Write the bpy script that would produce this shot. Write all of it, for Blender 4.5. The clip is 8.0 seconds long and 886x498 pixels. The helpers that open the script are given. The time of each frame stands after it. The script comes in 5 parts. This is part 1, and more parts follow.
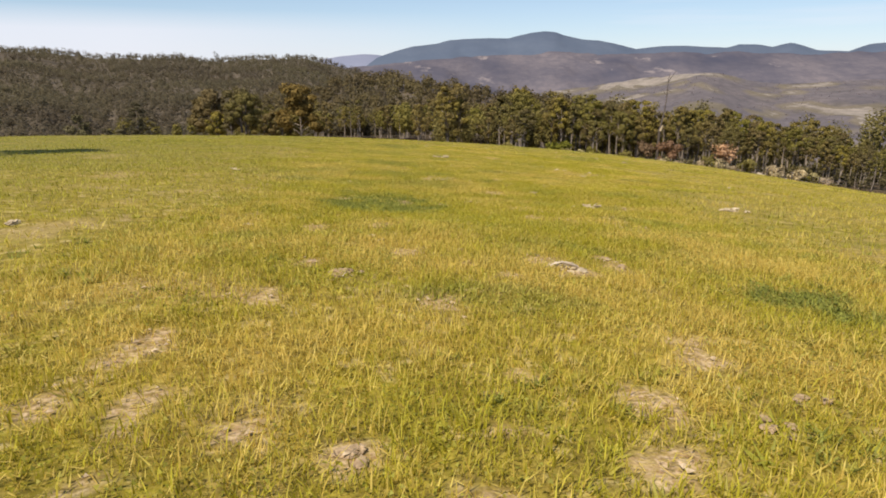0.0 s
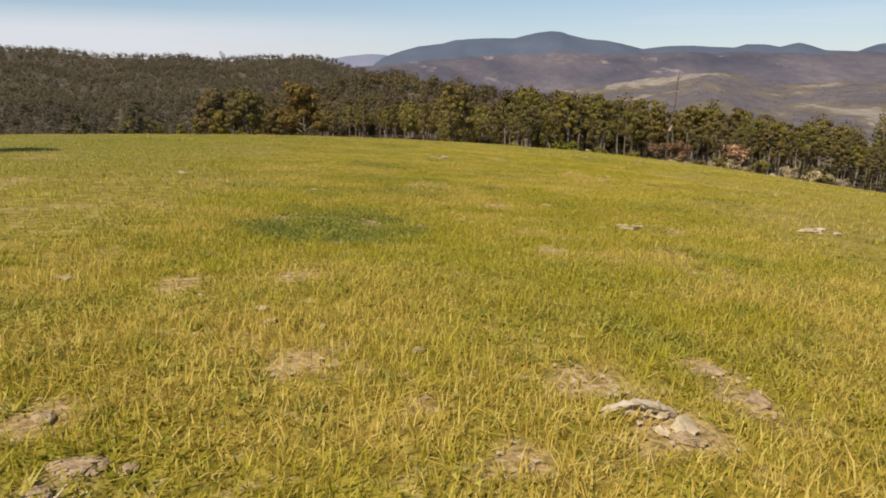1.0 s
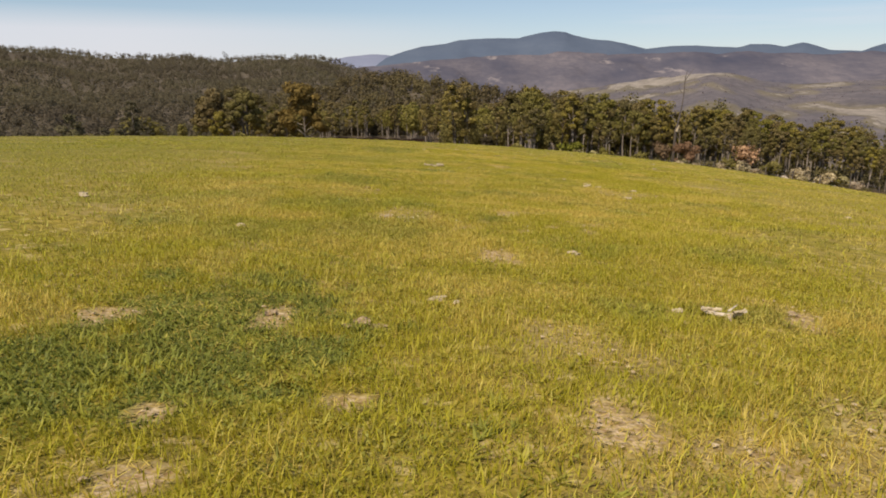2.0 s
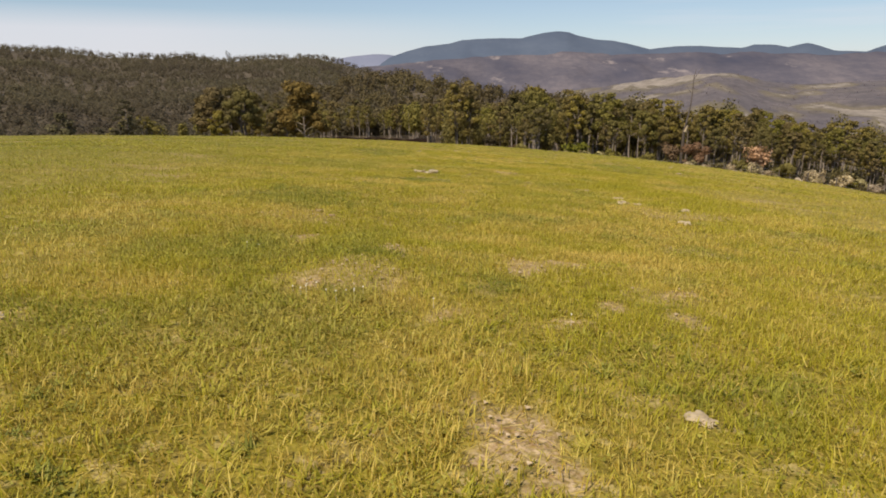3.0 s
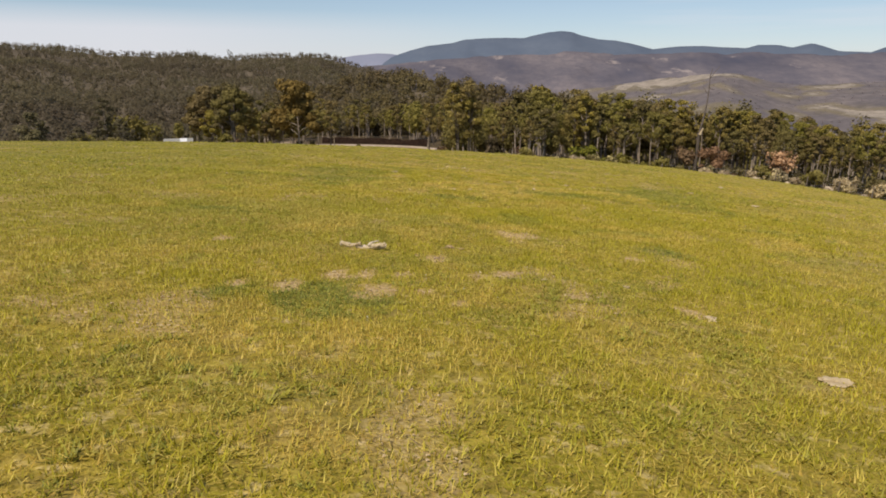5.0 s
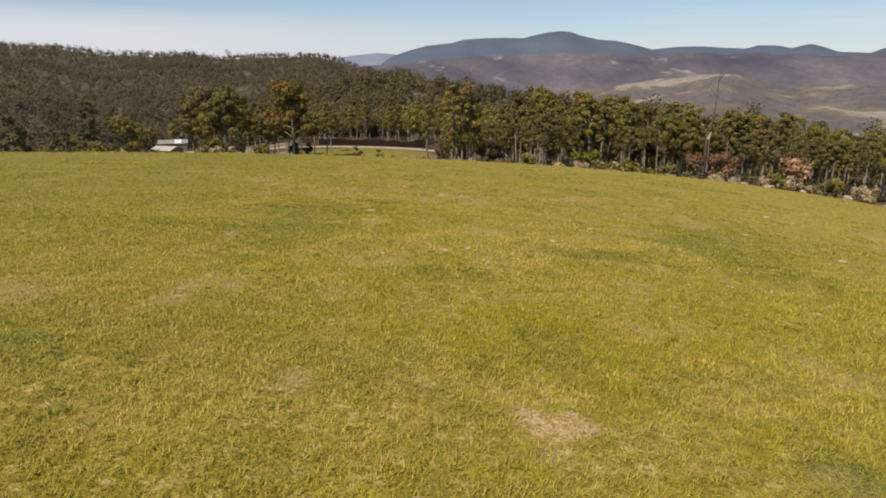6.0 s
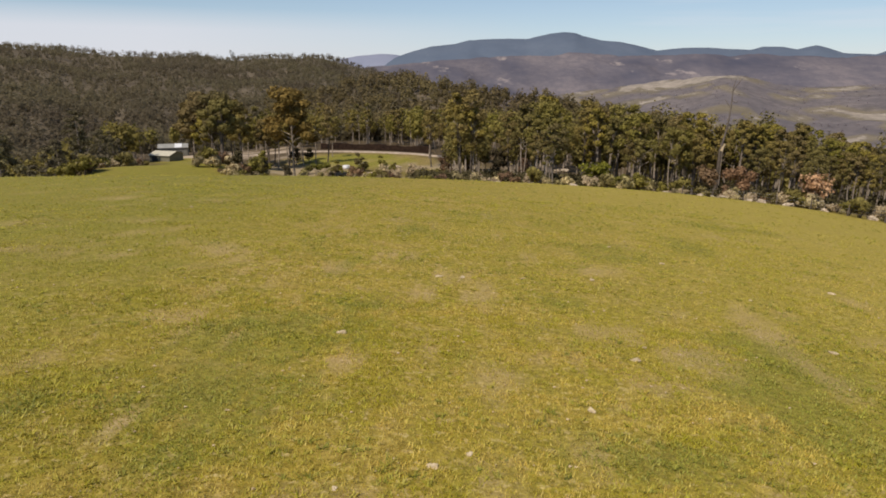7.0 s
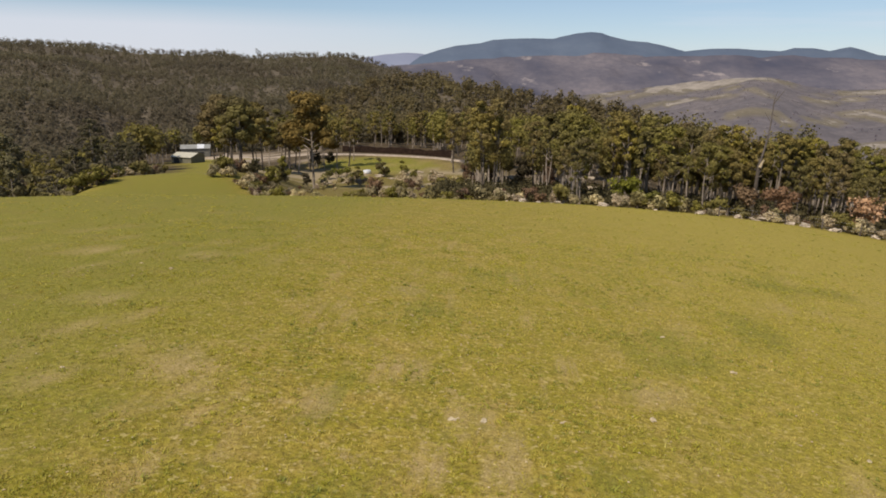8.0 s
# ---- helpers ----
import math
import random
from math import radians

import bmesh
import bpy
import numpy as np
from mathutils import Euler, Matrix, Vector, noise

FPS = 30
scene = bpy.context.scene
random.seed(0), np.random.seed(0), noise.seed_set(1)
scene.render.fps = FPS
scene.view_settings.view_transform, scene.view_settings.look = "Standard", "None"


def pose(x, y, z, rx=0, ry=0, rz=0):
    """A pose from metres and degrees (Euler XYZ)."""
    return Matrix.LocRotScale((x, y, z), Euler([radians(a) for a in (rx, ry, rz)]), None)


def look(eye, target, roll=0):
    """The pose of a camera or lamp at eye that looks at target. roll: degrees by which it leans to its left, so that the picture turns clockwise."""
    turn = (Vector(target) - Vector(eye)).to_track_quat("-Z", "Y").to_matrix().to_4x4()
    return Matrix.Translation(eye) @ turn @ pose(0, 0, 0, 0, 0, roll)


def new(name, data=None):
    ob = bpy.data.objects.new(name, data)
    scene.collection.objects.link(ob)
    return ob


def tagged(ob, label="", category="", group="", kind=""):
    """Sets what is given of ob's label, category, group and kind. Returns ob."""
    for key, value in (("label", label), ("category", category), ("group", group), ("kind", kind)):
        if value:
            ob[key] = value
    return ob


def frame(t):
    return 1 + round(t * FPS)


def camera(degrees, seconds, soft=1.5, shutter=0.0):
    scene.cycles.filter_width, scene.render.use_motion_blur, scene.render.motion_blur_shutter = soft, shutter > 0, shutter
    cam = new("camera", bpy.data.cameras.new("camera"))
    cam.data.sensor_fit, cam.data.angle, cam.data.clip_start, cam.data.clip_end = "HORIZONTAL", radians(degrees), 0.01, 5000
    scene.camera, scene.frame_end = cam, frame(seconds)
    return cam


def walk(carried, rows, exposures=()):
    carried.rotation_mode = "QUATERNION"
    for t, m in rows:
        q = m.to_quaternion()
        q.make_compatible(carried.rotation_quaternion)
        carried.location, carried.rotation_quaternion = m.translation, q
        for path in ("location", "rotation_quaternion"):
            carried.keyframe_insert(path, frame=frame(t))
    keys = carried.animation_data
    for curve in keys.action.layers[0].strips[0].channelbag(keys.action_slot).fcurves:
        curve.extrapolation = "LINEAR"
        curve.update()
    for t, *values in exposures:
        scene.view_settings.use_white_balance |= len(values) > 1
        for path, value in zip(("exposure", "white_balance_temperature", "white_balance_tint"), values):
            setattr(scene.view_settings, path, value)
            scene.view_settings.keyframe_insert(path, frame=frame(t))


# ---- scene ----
# ---------------------------------------------------------------- camera
cam = camera(70.0, 8.0, soft=1.8)
PATH = [
    (0, (0.000, 0.000, 1.189), (0.056, 9.613, -1.565), -0.03),
    (0.5, (0.127, 1.025, 1.034), (0.120, 10.638, -1.719), -0.01),
    (1, (0.221, 2.099, 0.925), (0.192, 11.712, -1.830), 0.00),
    (1.5, (0.314, 3.254, 0.857), (0.266, 12.866, -1.901), -0.02),
    (2, (0.416, 4.473, 0.793), (0.338, 14.086, -1.959), -0.06),
    (3.5, (0.683, 8.804, 0.348), (0.549, 18.416, -2.405), 0.11),
    (4, (0.824, 10.267, 0.256), (0.676, 19.878, -2.504), 0.15),
    (5.5, (1.083, 16.173, 0.249), (0.938, 25.784, -2.510), 0.26),
    (6, (1.144, 18.234, 0.456), (1.006, 27.844, -2.304), 0.31),
    (6.5, (1.189, 20.248, 0.948), (1.044, 29.861, -1.802), 0.34),
    (7, (1.221, 22.282, 1.617), (1.029, 31.894, -1.135), 0.41),
    (7.5, (1.202, 24.264, 2.323), (0.860, 33.870, -0.437), 0.66),
    (8, (1.181, 26.464, 2.998), (0.652, 36.059, 0.228), 0.85),
]
walk(cam, [(t, look(e, g, r)) for t, e, g, r in PATH], exposures=[(0.0, 0.42, 6650, 15), (0.5, 0.22, 6820, 15), (0.9, 0.21, 6850, 15), (2.0, 0.20, 6850, 15), (6.2, 0.17, 6850, 15), (8.0, 0.15, 6580, 14)])

# ---------------------------------------------------------------- light
SUN_EL, SUN_AZ = radians(54), radians(-141)      # azimuth clockwise from +y: the sun stands behind to the left

world = bpy.data.worlds.new("sky")
scene.world = world
world.use_nodes = True
wt = world.node_tree
wt.nodes.clear()
w_out = wt.nodes.new("ShaderNodeOutputWorld")
w_bg = wt.nodes.new("ShaderNodeBackground")
w_sky = wt.nodes.new("ShaderNodeTexSky")
w_sky.sky_type = 'NISHITA'
w_sky.sun_disc = False
w_sky.sun_elevation = SUN_EL
w_sky.sun_rotation = SUN_AZ
w_sky.altitude = 400
w_sky.air_density = 1.0
w_sky.dust_density = 0.1
w_sky.ozone_density = 3.0
w_bg.inputs["Strength"].default_value = 0.085
# thin high cloud drawn out along the horizon, thickest low down
def w_node(kind, **values):
    n = wt.nodes.new("ShaderNode" + kind)
    for key, value in values.items():
        n.inputs[key.replace("_", " ")].default_value = value
    return n


w_co = w_node("TexCoord")
w_sep = w_node("SeparateXYZ")
w_map = w_node("Mapping", Scale=(1.3, 1.3, 22.0))
w_noise = w_node("TexNoise", Scale=2.1, Detail=5.0)
w_streak = w_node("MapRange", From_Min=0.48, From_Max=0.78, To_Max=0.25)
w_low = w_node("MapRange", From_Min=0.0, From_Max=0.16, To_Min=0.42, To_Max=0.0)
w_sum = w_node("Math")
w_sum.operation = 'MAXIMUM'
w_bank = w_node("MapRange", From_Min=0.05, From_Max=0.08, To_Min=0.72, To_Max=0.0)
w_side = w_node("MapRange", From_Min=0.12, From_Max=-0.42, To_Min=0.0, To_Max=1.0)
w_both = w_node("Math")
w_both.operation = 'MULTIPLY'
w_veil = w_node("MapRange", From_Min=0.52, From_Max=0.74, To_Max=0.3)
w_most = w_node("Math")
w_most.operation = 'MAXIMUM'
w_white = wt.nodes.new("ShaderNodeMix")
w_white.data_type = 'RGBA'
w_white.inputs["B"].default_value = (7.5, 7.9, 8.6, 1)
w_mix = wt.nodes.new("ShaderNodeMix")
w_mix.data_type = 'RGBA'
w_mix.inputs["B"].default_value = (3.7, 5.8, 9.1, 1)
for a, b in ((w_co.outputs["Generated"], w_map.inputs["Vector"]), (w_map.outputs["Vector"], w_noise.inputs["Vector"]),
             (w_co.outputs["Generated"], w_sep.inputs["Vector"]), (w_sep.outputs["Z"], w_low.inputs["Value"]),
             (w_noise.outputs["Fac"], w_streak.inputs["Value"]), (w_streak.outputs["Result"], w_sum.inputs[0]),
             (w_low.outputs["Result"], w_sum.inputs[1]), (w_sum.outputs["Value"], w_mix.inputs["Factor"]),
             (w_sky.outputs["Color"], w_mix.inputs["A"]), (w_sep.outputs["Z"], w_bank.inputs["Value"]), (w_sep.outputs["X"], w_side.inputs["Value"]),
             (w_bank.outputs["Result"], w_both.inputs[0]), (w_side.outputs["Result"], w_both.inputs[1]),
             (w_noise.outputs["Fac"], w_veil.inputs["Value"]), (w_veil.outputs["Result"], w_most.inputs[0]), (w_both.outputs["Value"], w_most.inputs[1]), (w_most.outputs["Value"], w_white.inputs["Factor"]), (w_mix.outputs["Result"], w_white.inputs["A"]),
             (w_white.outputs["Result"], w_bg.inputs["Color"]),
             (w_bg.outputs["Background"], w_out.inputs["Surface"])):
    wt.links.new(a, b)

sun_data = bpy.data.lights.new("sun", 'SUN')
sun_data.energy = 4.0
sun_data.angle = radians(0.53)
sun_data.color = (1.0, 0.94, 0.84)
sun = new("sun", sun_data)
SUN_DIR = Vector((math.sin(SUN_AZ) * math.cos(SUN_EL), math.cos(SUN_AZ) * math.cos(SUN_EL), math.sin(SUN_EL)))
sun.matrix_world = look(SUN_DIR * 50, (0, 0, 0))

# ---------------------------------------------------------------- small tools


def sm(a, b, v):
    """Smooth step from 0 at a to 1 at b."""
    q = np.clip((np.asarray(v, float) - a) / (b - a), 0, 1)
    return q * q * (3 - 2 * q)


def lattice(ix, iy, seed):
    h = (ix * 374761393 + iy * 668265263 + seed * 1442695041) & 0xFFFFFFFF
    h = ((h ^ (h >> 13)) * 1274126177) & 0xFFFFFFFF
    return ((h ^ (h >> 16)) & 0xFFFFFF) / float(0xFFFFFF)


def vnoise(x, y, size, seed=0, octaves=3):
    """Value noise in 0..1 over the plan; size in metres."""
    x, y = np.asarray(x, float), np.asarray(y, float)
    total, amp, norm = 0.0, 1.0, 0.0
    for o in range(octaves):
        u, v = x / size, y / size
        iu, iv = np.floor(u).astype(np.int64), np.floor(v).astype(np.int64)
        fu, fv = u - iu, v - iv
        fu, fv = fu * fu * (3 - 2 * fu), fv * fv * (3 - 2 * fv)
        s = seed + 31 * o
        a, b = lattice(iu, iv, s), lattice(iu + 1, iv, s)
        c, d = lattice(iu, iv + 1, s), lattice(iu + 1, iv + 1, s)
        total = total + amp * ((a * (1 - fu) + b * fu) * (1 - fv) + (c * (1 - fu) + d * fu) * fv)
        norm += amp
        amp, size = amp * 0.5, size * 0.5
    return total / norm


def mesh_of(name, verts, faces, material=None, smooth=False, attributes=None):
    """A mesh from arrays: faces is (n, 3) or (n, 4). attributes: name -> one value a vertex."""
    verts, faces = np.asarray(verts, np.float32), np.asarray(faces, np.int32)
    me = bpy.data.meshes.new(name)
    n, k = faces.shape
    me.vertices.add(len(verts))
    me.vertices.foreach_set("co", verts.ravel())
    me.loops.add(n * k)
    me.loops.foreach_set("vertex_index", faces.ravel())
    me.polygons.add(n)
    me.polygons.foreach_set("loop_start", np.arange(0, n * k, k, dtype=np.int32))
    me.polygons.foreach_set("use_smooth", np.full(n, smooth))
    for key, values in (attributes or {}).items():
        at = me.attributes.new(key, 'FLOAT', 'POINT')
        at.data.foreach_set("value", np.asarray(values, np.float32))
    me.update(calc_edges=True)
    if material:
        me.materials.append(material)
    return me


def part(name, me, parent, label=""):
    ob = new(name, me)
    ob.parent = parent
    return tagged(ob, label)


def bm_mesh(name, bm, material=None, smooth=False):
    me = bpy.data.meshes.new(name)
    for f in bm.faces:
        f.smooth = smooth
    bm.to_mesh(me)
    bm.free()
    if material:
        me.materials.append(material)
    return me


# ---------------------------------------------------------------- the shape of the land
def field_height(x, y):
    """The convex paddock on its hilltop."""
    x, y = np.clip(np.asarray(x, float), -75, 62) / 50, np.clip(np.asarray(y, float), -40, 118) / 50
    return (0.434 - 2.234 * x - 5.3 * y - 5.515 * x * x - 2.468 * x * y + 0.955 * y * y - 0.331 * y ** 3
            + 1.854 * x * y * y + 1.442 * x * x * y - 0.877 * x ** 3 - 0.201 * y ** 4)


def bearing(x, y):
    """Bearing in degrees clockwise from +y, and distance, from the middle of the hilltop."""
    return np.degrees(np.arctan2(x, np.asarray(y, float) - 10)), np.hypot(x, np.asarray(y, float) - 10)


def land_height(x, y):
    """Gully, wooded ridges and valley beyond the paddock."""
    az, r = bearing(x, y)
    # the slope below the paddock with its flat clearing, the spur towards the sheds, the gully to the left, the fall to the right
    near = np.interp(r, [60, 95, 125, 150, 185, 205, 250, 330, 450], [-6, -13, -18, -22.3, -27, -27.6, -28.5, -33, -46])
    spur = np.interp(r, [60, 95, 112, 163, 203, 300, 450], [-7, -10.8, -12.3, -20, -26, -34, -50])
    left = np.interp(r, [55, 75, 130, 220, 330, 520], [-7, -12, -30, -47, -52, -46])
    right = np.interp(r, [60, 95, 130, 200, 300, 500], [-8, -14, -19, -32, -50, -88])
    ws = sm(-13, -18.5, az)
    wl, wr = sm(-26.5, -34, az), sm(6, 20, az)
    base = near * (1 - ws) * (1 - wr) + spur * ws * (1 - wl) + left * wl + right * wr
    # the wooded ridge in the middle distance
    mid_r = np.interp(az, [-14, -6, 8, 20, 32], [640, 620, 470, 360, 300])
    mid_h = np.interp(az, [-30, -14, -10.6, -8.7, -4.8, 1.1, 3.6, 8.5, 13.8, 19, 30, 40], [-60, -34, -23, -17, -13, -20, -23, -25, -31, -37, -52, -60])
    ridge = mid_h - 0.13 * np.maximum(mid_r - r, 0) - 0.35 * np.maximum(r - mid_r, 0)
    # the long wooded hill to the left
    hill_h = np.interp(az, [-60, -34.3, -32.3, -30, -27.8, -25, -23, -21.7, -19.3, -16.2, -13.2, -11.3, -10.2, -9.4, -7.8, -7.1, -5, 10],
                       [40, 24.5, 24.7, 19, 14.7, 21.3, 20.5, 22.5, 15.5, 19.3, 21.6, 19.4, 14.4, 7, -6.5, -8, -45, -120])
    hill_r = 1350 + 6 * (np.clip(az, -60, 60) + 20)
    hill = hill_h - 0.085 * np.maximum(hill_r - r, 0) - 0.3 * np.maximum(r - hill_r, 0)
    # open grazing hills across the valley
    far_h = np.interp(az, [0, 7, 10.9, 15.6, 18.3, 21.7, 23.4, 25.5, 28.3, 32, 60], [-100, -92, -76, -46, -30, -10, -13, -32, -42, -32, -10])
    far_r = np.interp(az, [5, 15, 22, 26, 40], [2500, 2400, 2250, 2300, 2500])
    graze = far_h - 0.085 * np.maximum(far_r - r, 0) - 0.2 * np.maximum(r - far_r, 0)
    valley = -170 + 20 * (vnoise(x, y, 500, 5) - 0.5)
    rough = (vnoise(x, y, 130, 3) - 0.5) * 2 * sm(300, 900, r) * 9
    inner = np.where(r < 330, np.maximum(base, ridge), np.maximum(ridge, base - 0.22 * (r - 330)))
    stack = np.stack([inner, hill + rough, graze + rough, valley])
    top = stack.max(0)
    return top + np.log(np.exp(np.clip(0.12 * (stack - top), -60, 0)).sum(0)) / 0.12


def paddock_reach(az):
    """How far the paddock's grass goes at each bearing: the fence ahead, the crest at the sides."""
    return np.interp(az, [-120, -50, -40, -30, -26, -24, -23.3, -21.2, -20, -16.6, -12, -8, 0, 9, 14, 16, 21, 24, 29, 33, 45, 120],
                     [72, 72, 78, 88, 104, 135, 260, 260, 124, 98, 92, 92, 90, 90, 93, 96, 96, 94, 88, 84, 80, 70]) + 0.6 * np.sin(np.asarray(az) * 1.7)


def height(x, y):
    x, y = np.asarray(x, float), np.asarray(y, float)
    az, r = bearing(x, y)
    r0 = np.interp(az, [-120, -50, -38, -30, -24, -18, 40, 60, 120], [45, 50, 66, 71, 76, 84, 84, 60, 45])
    w = sm(r0, r0 + 34, r)
    return field_height(x, y) * (1 - w) + land_height(x, y) * w


# ---------------------------------------------------------------- materials
def material(name):
    m = bpy.data.materials.new(name)
    m.use_nodes = True
    t = m.node_tree
    t.nodes.clear()
    out = t.nodes.new("ShaderNodeOutputMaterial")
    return m, t, out


def node(t, kind, **inputs):
    n = t.nodes.new("ShaderNode" + kind)
    for key, value in inputs.items():
        key = key.replace("_", " ")
        if hasattr(value, "is_output"):
            t.links.new(value, n.inputs[key])
        else:
            n.inputs[key].default_value = value
    return n


def mixed(t, fac, a, b):
    n = t.nodes.new("ShaderNodeMix")
    n.data_type = 'RGBA'
    for key, value in (("Factor", fac), ("A", a), ("B", b)):
        if hasattr(value, "is_output"):
            t.links.new(value, n.inputs[key])
        else:
            n.inputs[key].default_value = value if key == "Factor" else (*value, 1)
    return n.outputs["Result"]


def ranged(t, value, a, b, c=0.0, d=1.0):
    n = node(t, "MapRange", Value=value, From_Min=a, From_Max=b, To_Min=c, To_Max=d)
    return n.outputs["Result"]


def noise_of(t, scale, detail=4, vector=None, rough=0.55):
    n = node(t, "TexNoise", Scale=scale, Detail=detail, Roughness=rough)
    if vector is None:
        vector = node(t, "NewGeometry").outputs["Position"]
    t.links.new(vector, n.inputs["Vector"])
    return n.outputs["Fac"]


def attr(t, name):
    n = t.nodes.new("ShaderNodeAttribute")
    n.attribute_name = name
    return n.outputs["Fac"]


def bump_of(t, h, strength, distance):
    n = node(t, "Bump", Strength=strength, Distance=distance, Height=h)
    return n.outputs["Normal"]


def surface(t, out, colour, rough=0.8, normal=None, spec=0.3):
    b = t.nodes.new("ShaderNodeBsdfPrincipled")
    for key, value in (("Base Color", colour), ("Roughness", rough), ("Normal", normal), ("Specular IOR Level", spec)):
        if value is None:
            continue
        if hasattr(value, "is_output"):
            t.links.new(value, b.inputs[key])
        else:
            b.inputs[key].default_value = (*value, 1) if key == "Base Color" else value
    t.links.new(b.outputs["BSDF"], out.inputs["Surface"])
    return b


def simple(name, c1, c2, scale, rough=0.8, bump=0.3, dist=0.02, spec=0.3):
    m, t, out = material(name)
    f = noise_of(t, scale, 6)
    col = mixed(t, ranged(t, f, 0.3, 0.7), c1, c2)
    surface(t, out, col, rough, bump_of(t, f, bump, dist), spec)
    return m


def make_ground_material():
    m, t, out = material("paddock_and_hills")
    fine, mid, big = noise_of(t, 9, 8), noise_of(t, 1.4, 5), noise_of(t, 0.16, 4)
    tuft = noise_of(t, 3.6, 6)
    green = mixed(t, ranged(t, fine, 0.36, 0.64), (0.115, 0.10, 0.006), (0.33, 0.28, 0.022))
    straw = mixed(t, ranged(t, fine, 0.36, 0.64), (0.21, 0.145, 0.018), (0.46, 0.335, 0.07))
    grass = mixed(t, ranged(t, mid, 0.46, 0.68), green, straw)
    grass = mixed(t, ranged(t, big, 0.40, 0.66, 0.0, 0.55), grass, mixed(t, ranged(t, tuft, 0.36, 0.64), (0.11, 0.108, 0.006), (0.27, 0.25, 0.018)))
    tan = mixed(t, ranged(t, fine, 0.36, 0.64), (0.25, 0.15, 0.045), (0.52, 0.36, 0.13))
    grass = mixed(t, ranged(t, noise_of(t, 0.9, 5), 0.52, 0.68, 0.0, 0.55), grass, tan)
    grass = mixed(t, ranged(t, noise_of(t, 0.8, 7, rough=0.7), 0.55, 0.63, 0.0, 0.6), grass, (0.12, 0.125, 0.012))
    grass = mixed(t, ranged(t, noise_of(t, 2.3, 6, rough=0.7), 0.57, 0.65, 0.0, 0.6), grass, (0.42, 0.305, 0.12))
    grass = mixed(t, ranged(t, noise_of(t, 12, 4), 0.54, 0.63, 0.0, 0.7), grass, (0.07, 0.055, 0.012))
    grass = mixed(t, ranged(t, noise_of(t, 8.3, 5), 0.57, 0.65, 0.0, 0.65), grass, (0.62, 0.48, 0.22))
    grass = mixed(t, ranged(t, noise_of(t, 1.7, 6, rough=0.72), 0.58, 0.66, 0.0, 0.5), grass, mixed(t, ranged(t, noise_of(t, 21, 4), 0.4, 0.6), (0.26, 0.165, 0.07), (0.62, 0.46, 0.25)))
    # straw cover to the right, made paler for the sun's backscatter
    grass = mixed(t, ranged(t, attr(t, "dry"), 0.0, 1.0, 0.0, 0.62), grass, mixed(t, ranged(t, fine, 0.36, 0.64), (0.24, 0.193, 0.03), (0.52, 0.415, 0.085)))
    lush = mixed(t, ranged(t, fine, 0.36, 0.64), (0.085, 0.10, 0.012), (0.215, 0.222, 0.03))
    lush = mixed(t, ranged(t, noise_of(t, 0.45, 6, rough=0.7), 0.5, 0.64, 0.0, 0.35), lush, (0.17, 0.125, 0.045))
    grass = mixed(t, attr(t, "lush"), grass, lush)
    soil = mixed(t, ranged(t, noise_of(t, 26, 5, rough=0.7), 0.36, 0.64), (0.27, 0.155, 0.065), (0.70, 0.52, 0.31))
    soil = mixed(t, ranged(t, noise_of(t, 70, 3), 0.56, 0.66, 0.0, 0.6), soil, (0.13, 0.08, 0.03))
    grass = mixed(t, attr(t, "bare"), grass, soil)
    thatch = noise_of(t, 60, 3)
    grass = mixed(t, ranged(t, thatch, 0.42, 0.62, 0.0, 0.65), grass, mixed(t, ranged(t, noise_of(t, 110, 2), 0.4, 0.6), (0.20, 0.138, 0.02), (0.48, 0.36, 0.08)))
    grass = mixed(t, ranged(t, noise_of(t, 34, 4), 0.5, 0.66, 0.0, 0.65), grass, (0.13, 0.097, 0.018))
    litter = mixed(t, ranged(t, mid, 0.35, 0.65), (0.045, 0.032, 0.018), (0.13, 0.094, 0.05))
    ground = mixed(t, attr(t, "wood"), grass, litter)
    # valley bush: greyed mauve tones with the distance haze mixed in
    hazed_woods = mixed(t, ranged(t, noise_of(t, 0.05, 8, rough=0.75), 0.35, 0.65), (0.105, 0.09, 0.086), (0.215, 0.182, 0.166))
    hazed_woods = mixed(t, ranged(t, noise_of(t, 0.006, 5), 0.36, 0.64, 0.0, 0.6), hazed_woods, (0.105, 0.094, 0.098))
    hazed_woods = mixed(t, ranged(t, noise_of(t, 0.016, 6, rough=0.7), 0.46, 0.60, 0.0, 0.55), hazed_woods, (0.085, 0.076, 0.078))
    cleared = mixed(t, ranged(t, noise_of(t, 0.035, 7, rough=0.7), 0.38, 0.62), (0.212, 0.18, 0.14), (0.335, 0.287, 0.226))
    ground = mixed(t, attr(t, "woods"), ground, hazed_woods)
    far_map = node(t, "Mapping", Vector=node(t, "NewGeometry").outputs["Position"], Scale=(1.0, 0.4, 1.0)).outputs["Vector"]
    speck = node(t, "Math", **{})
    speck.operation = 'ADD'
    t.links.new(attr(t, "cleared"), speck.inputs[0])
    t.links.new(ranged(t, noise_of(t, 0.03, 7, far_map, 0.75), 0.3, 0.7, -0.75, 0.55), speck.inputs[1])
    open_part = ranged(t, speck.outputs["Value"], 0.42, 0.66)
    ground = mixed(t, attr(t, "cleared"), ground, hazed_woods)
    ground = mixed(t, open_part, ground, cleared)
    ground = mixed(t, attr(t, "hillside"), ground, mixed(t, ranged(t, noise_of(t, 0.1, 6), 0.35, 0.65), (0.085, 0.068, 0.046), (0.15, 0.12, 0.08)))
    gravel = mixed(t, ranged(t, fine, 0.3, 0.7), (0.31, 0.235, 0.155), (0.50, 0.40, 0.28))
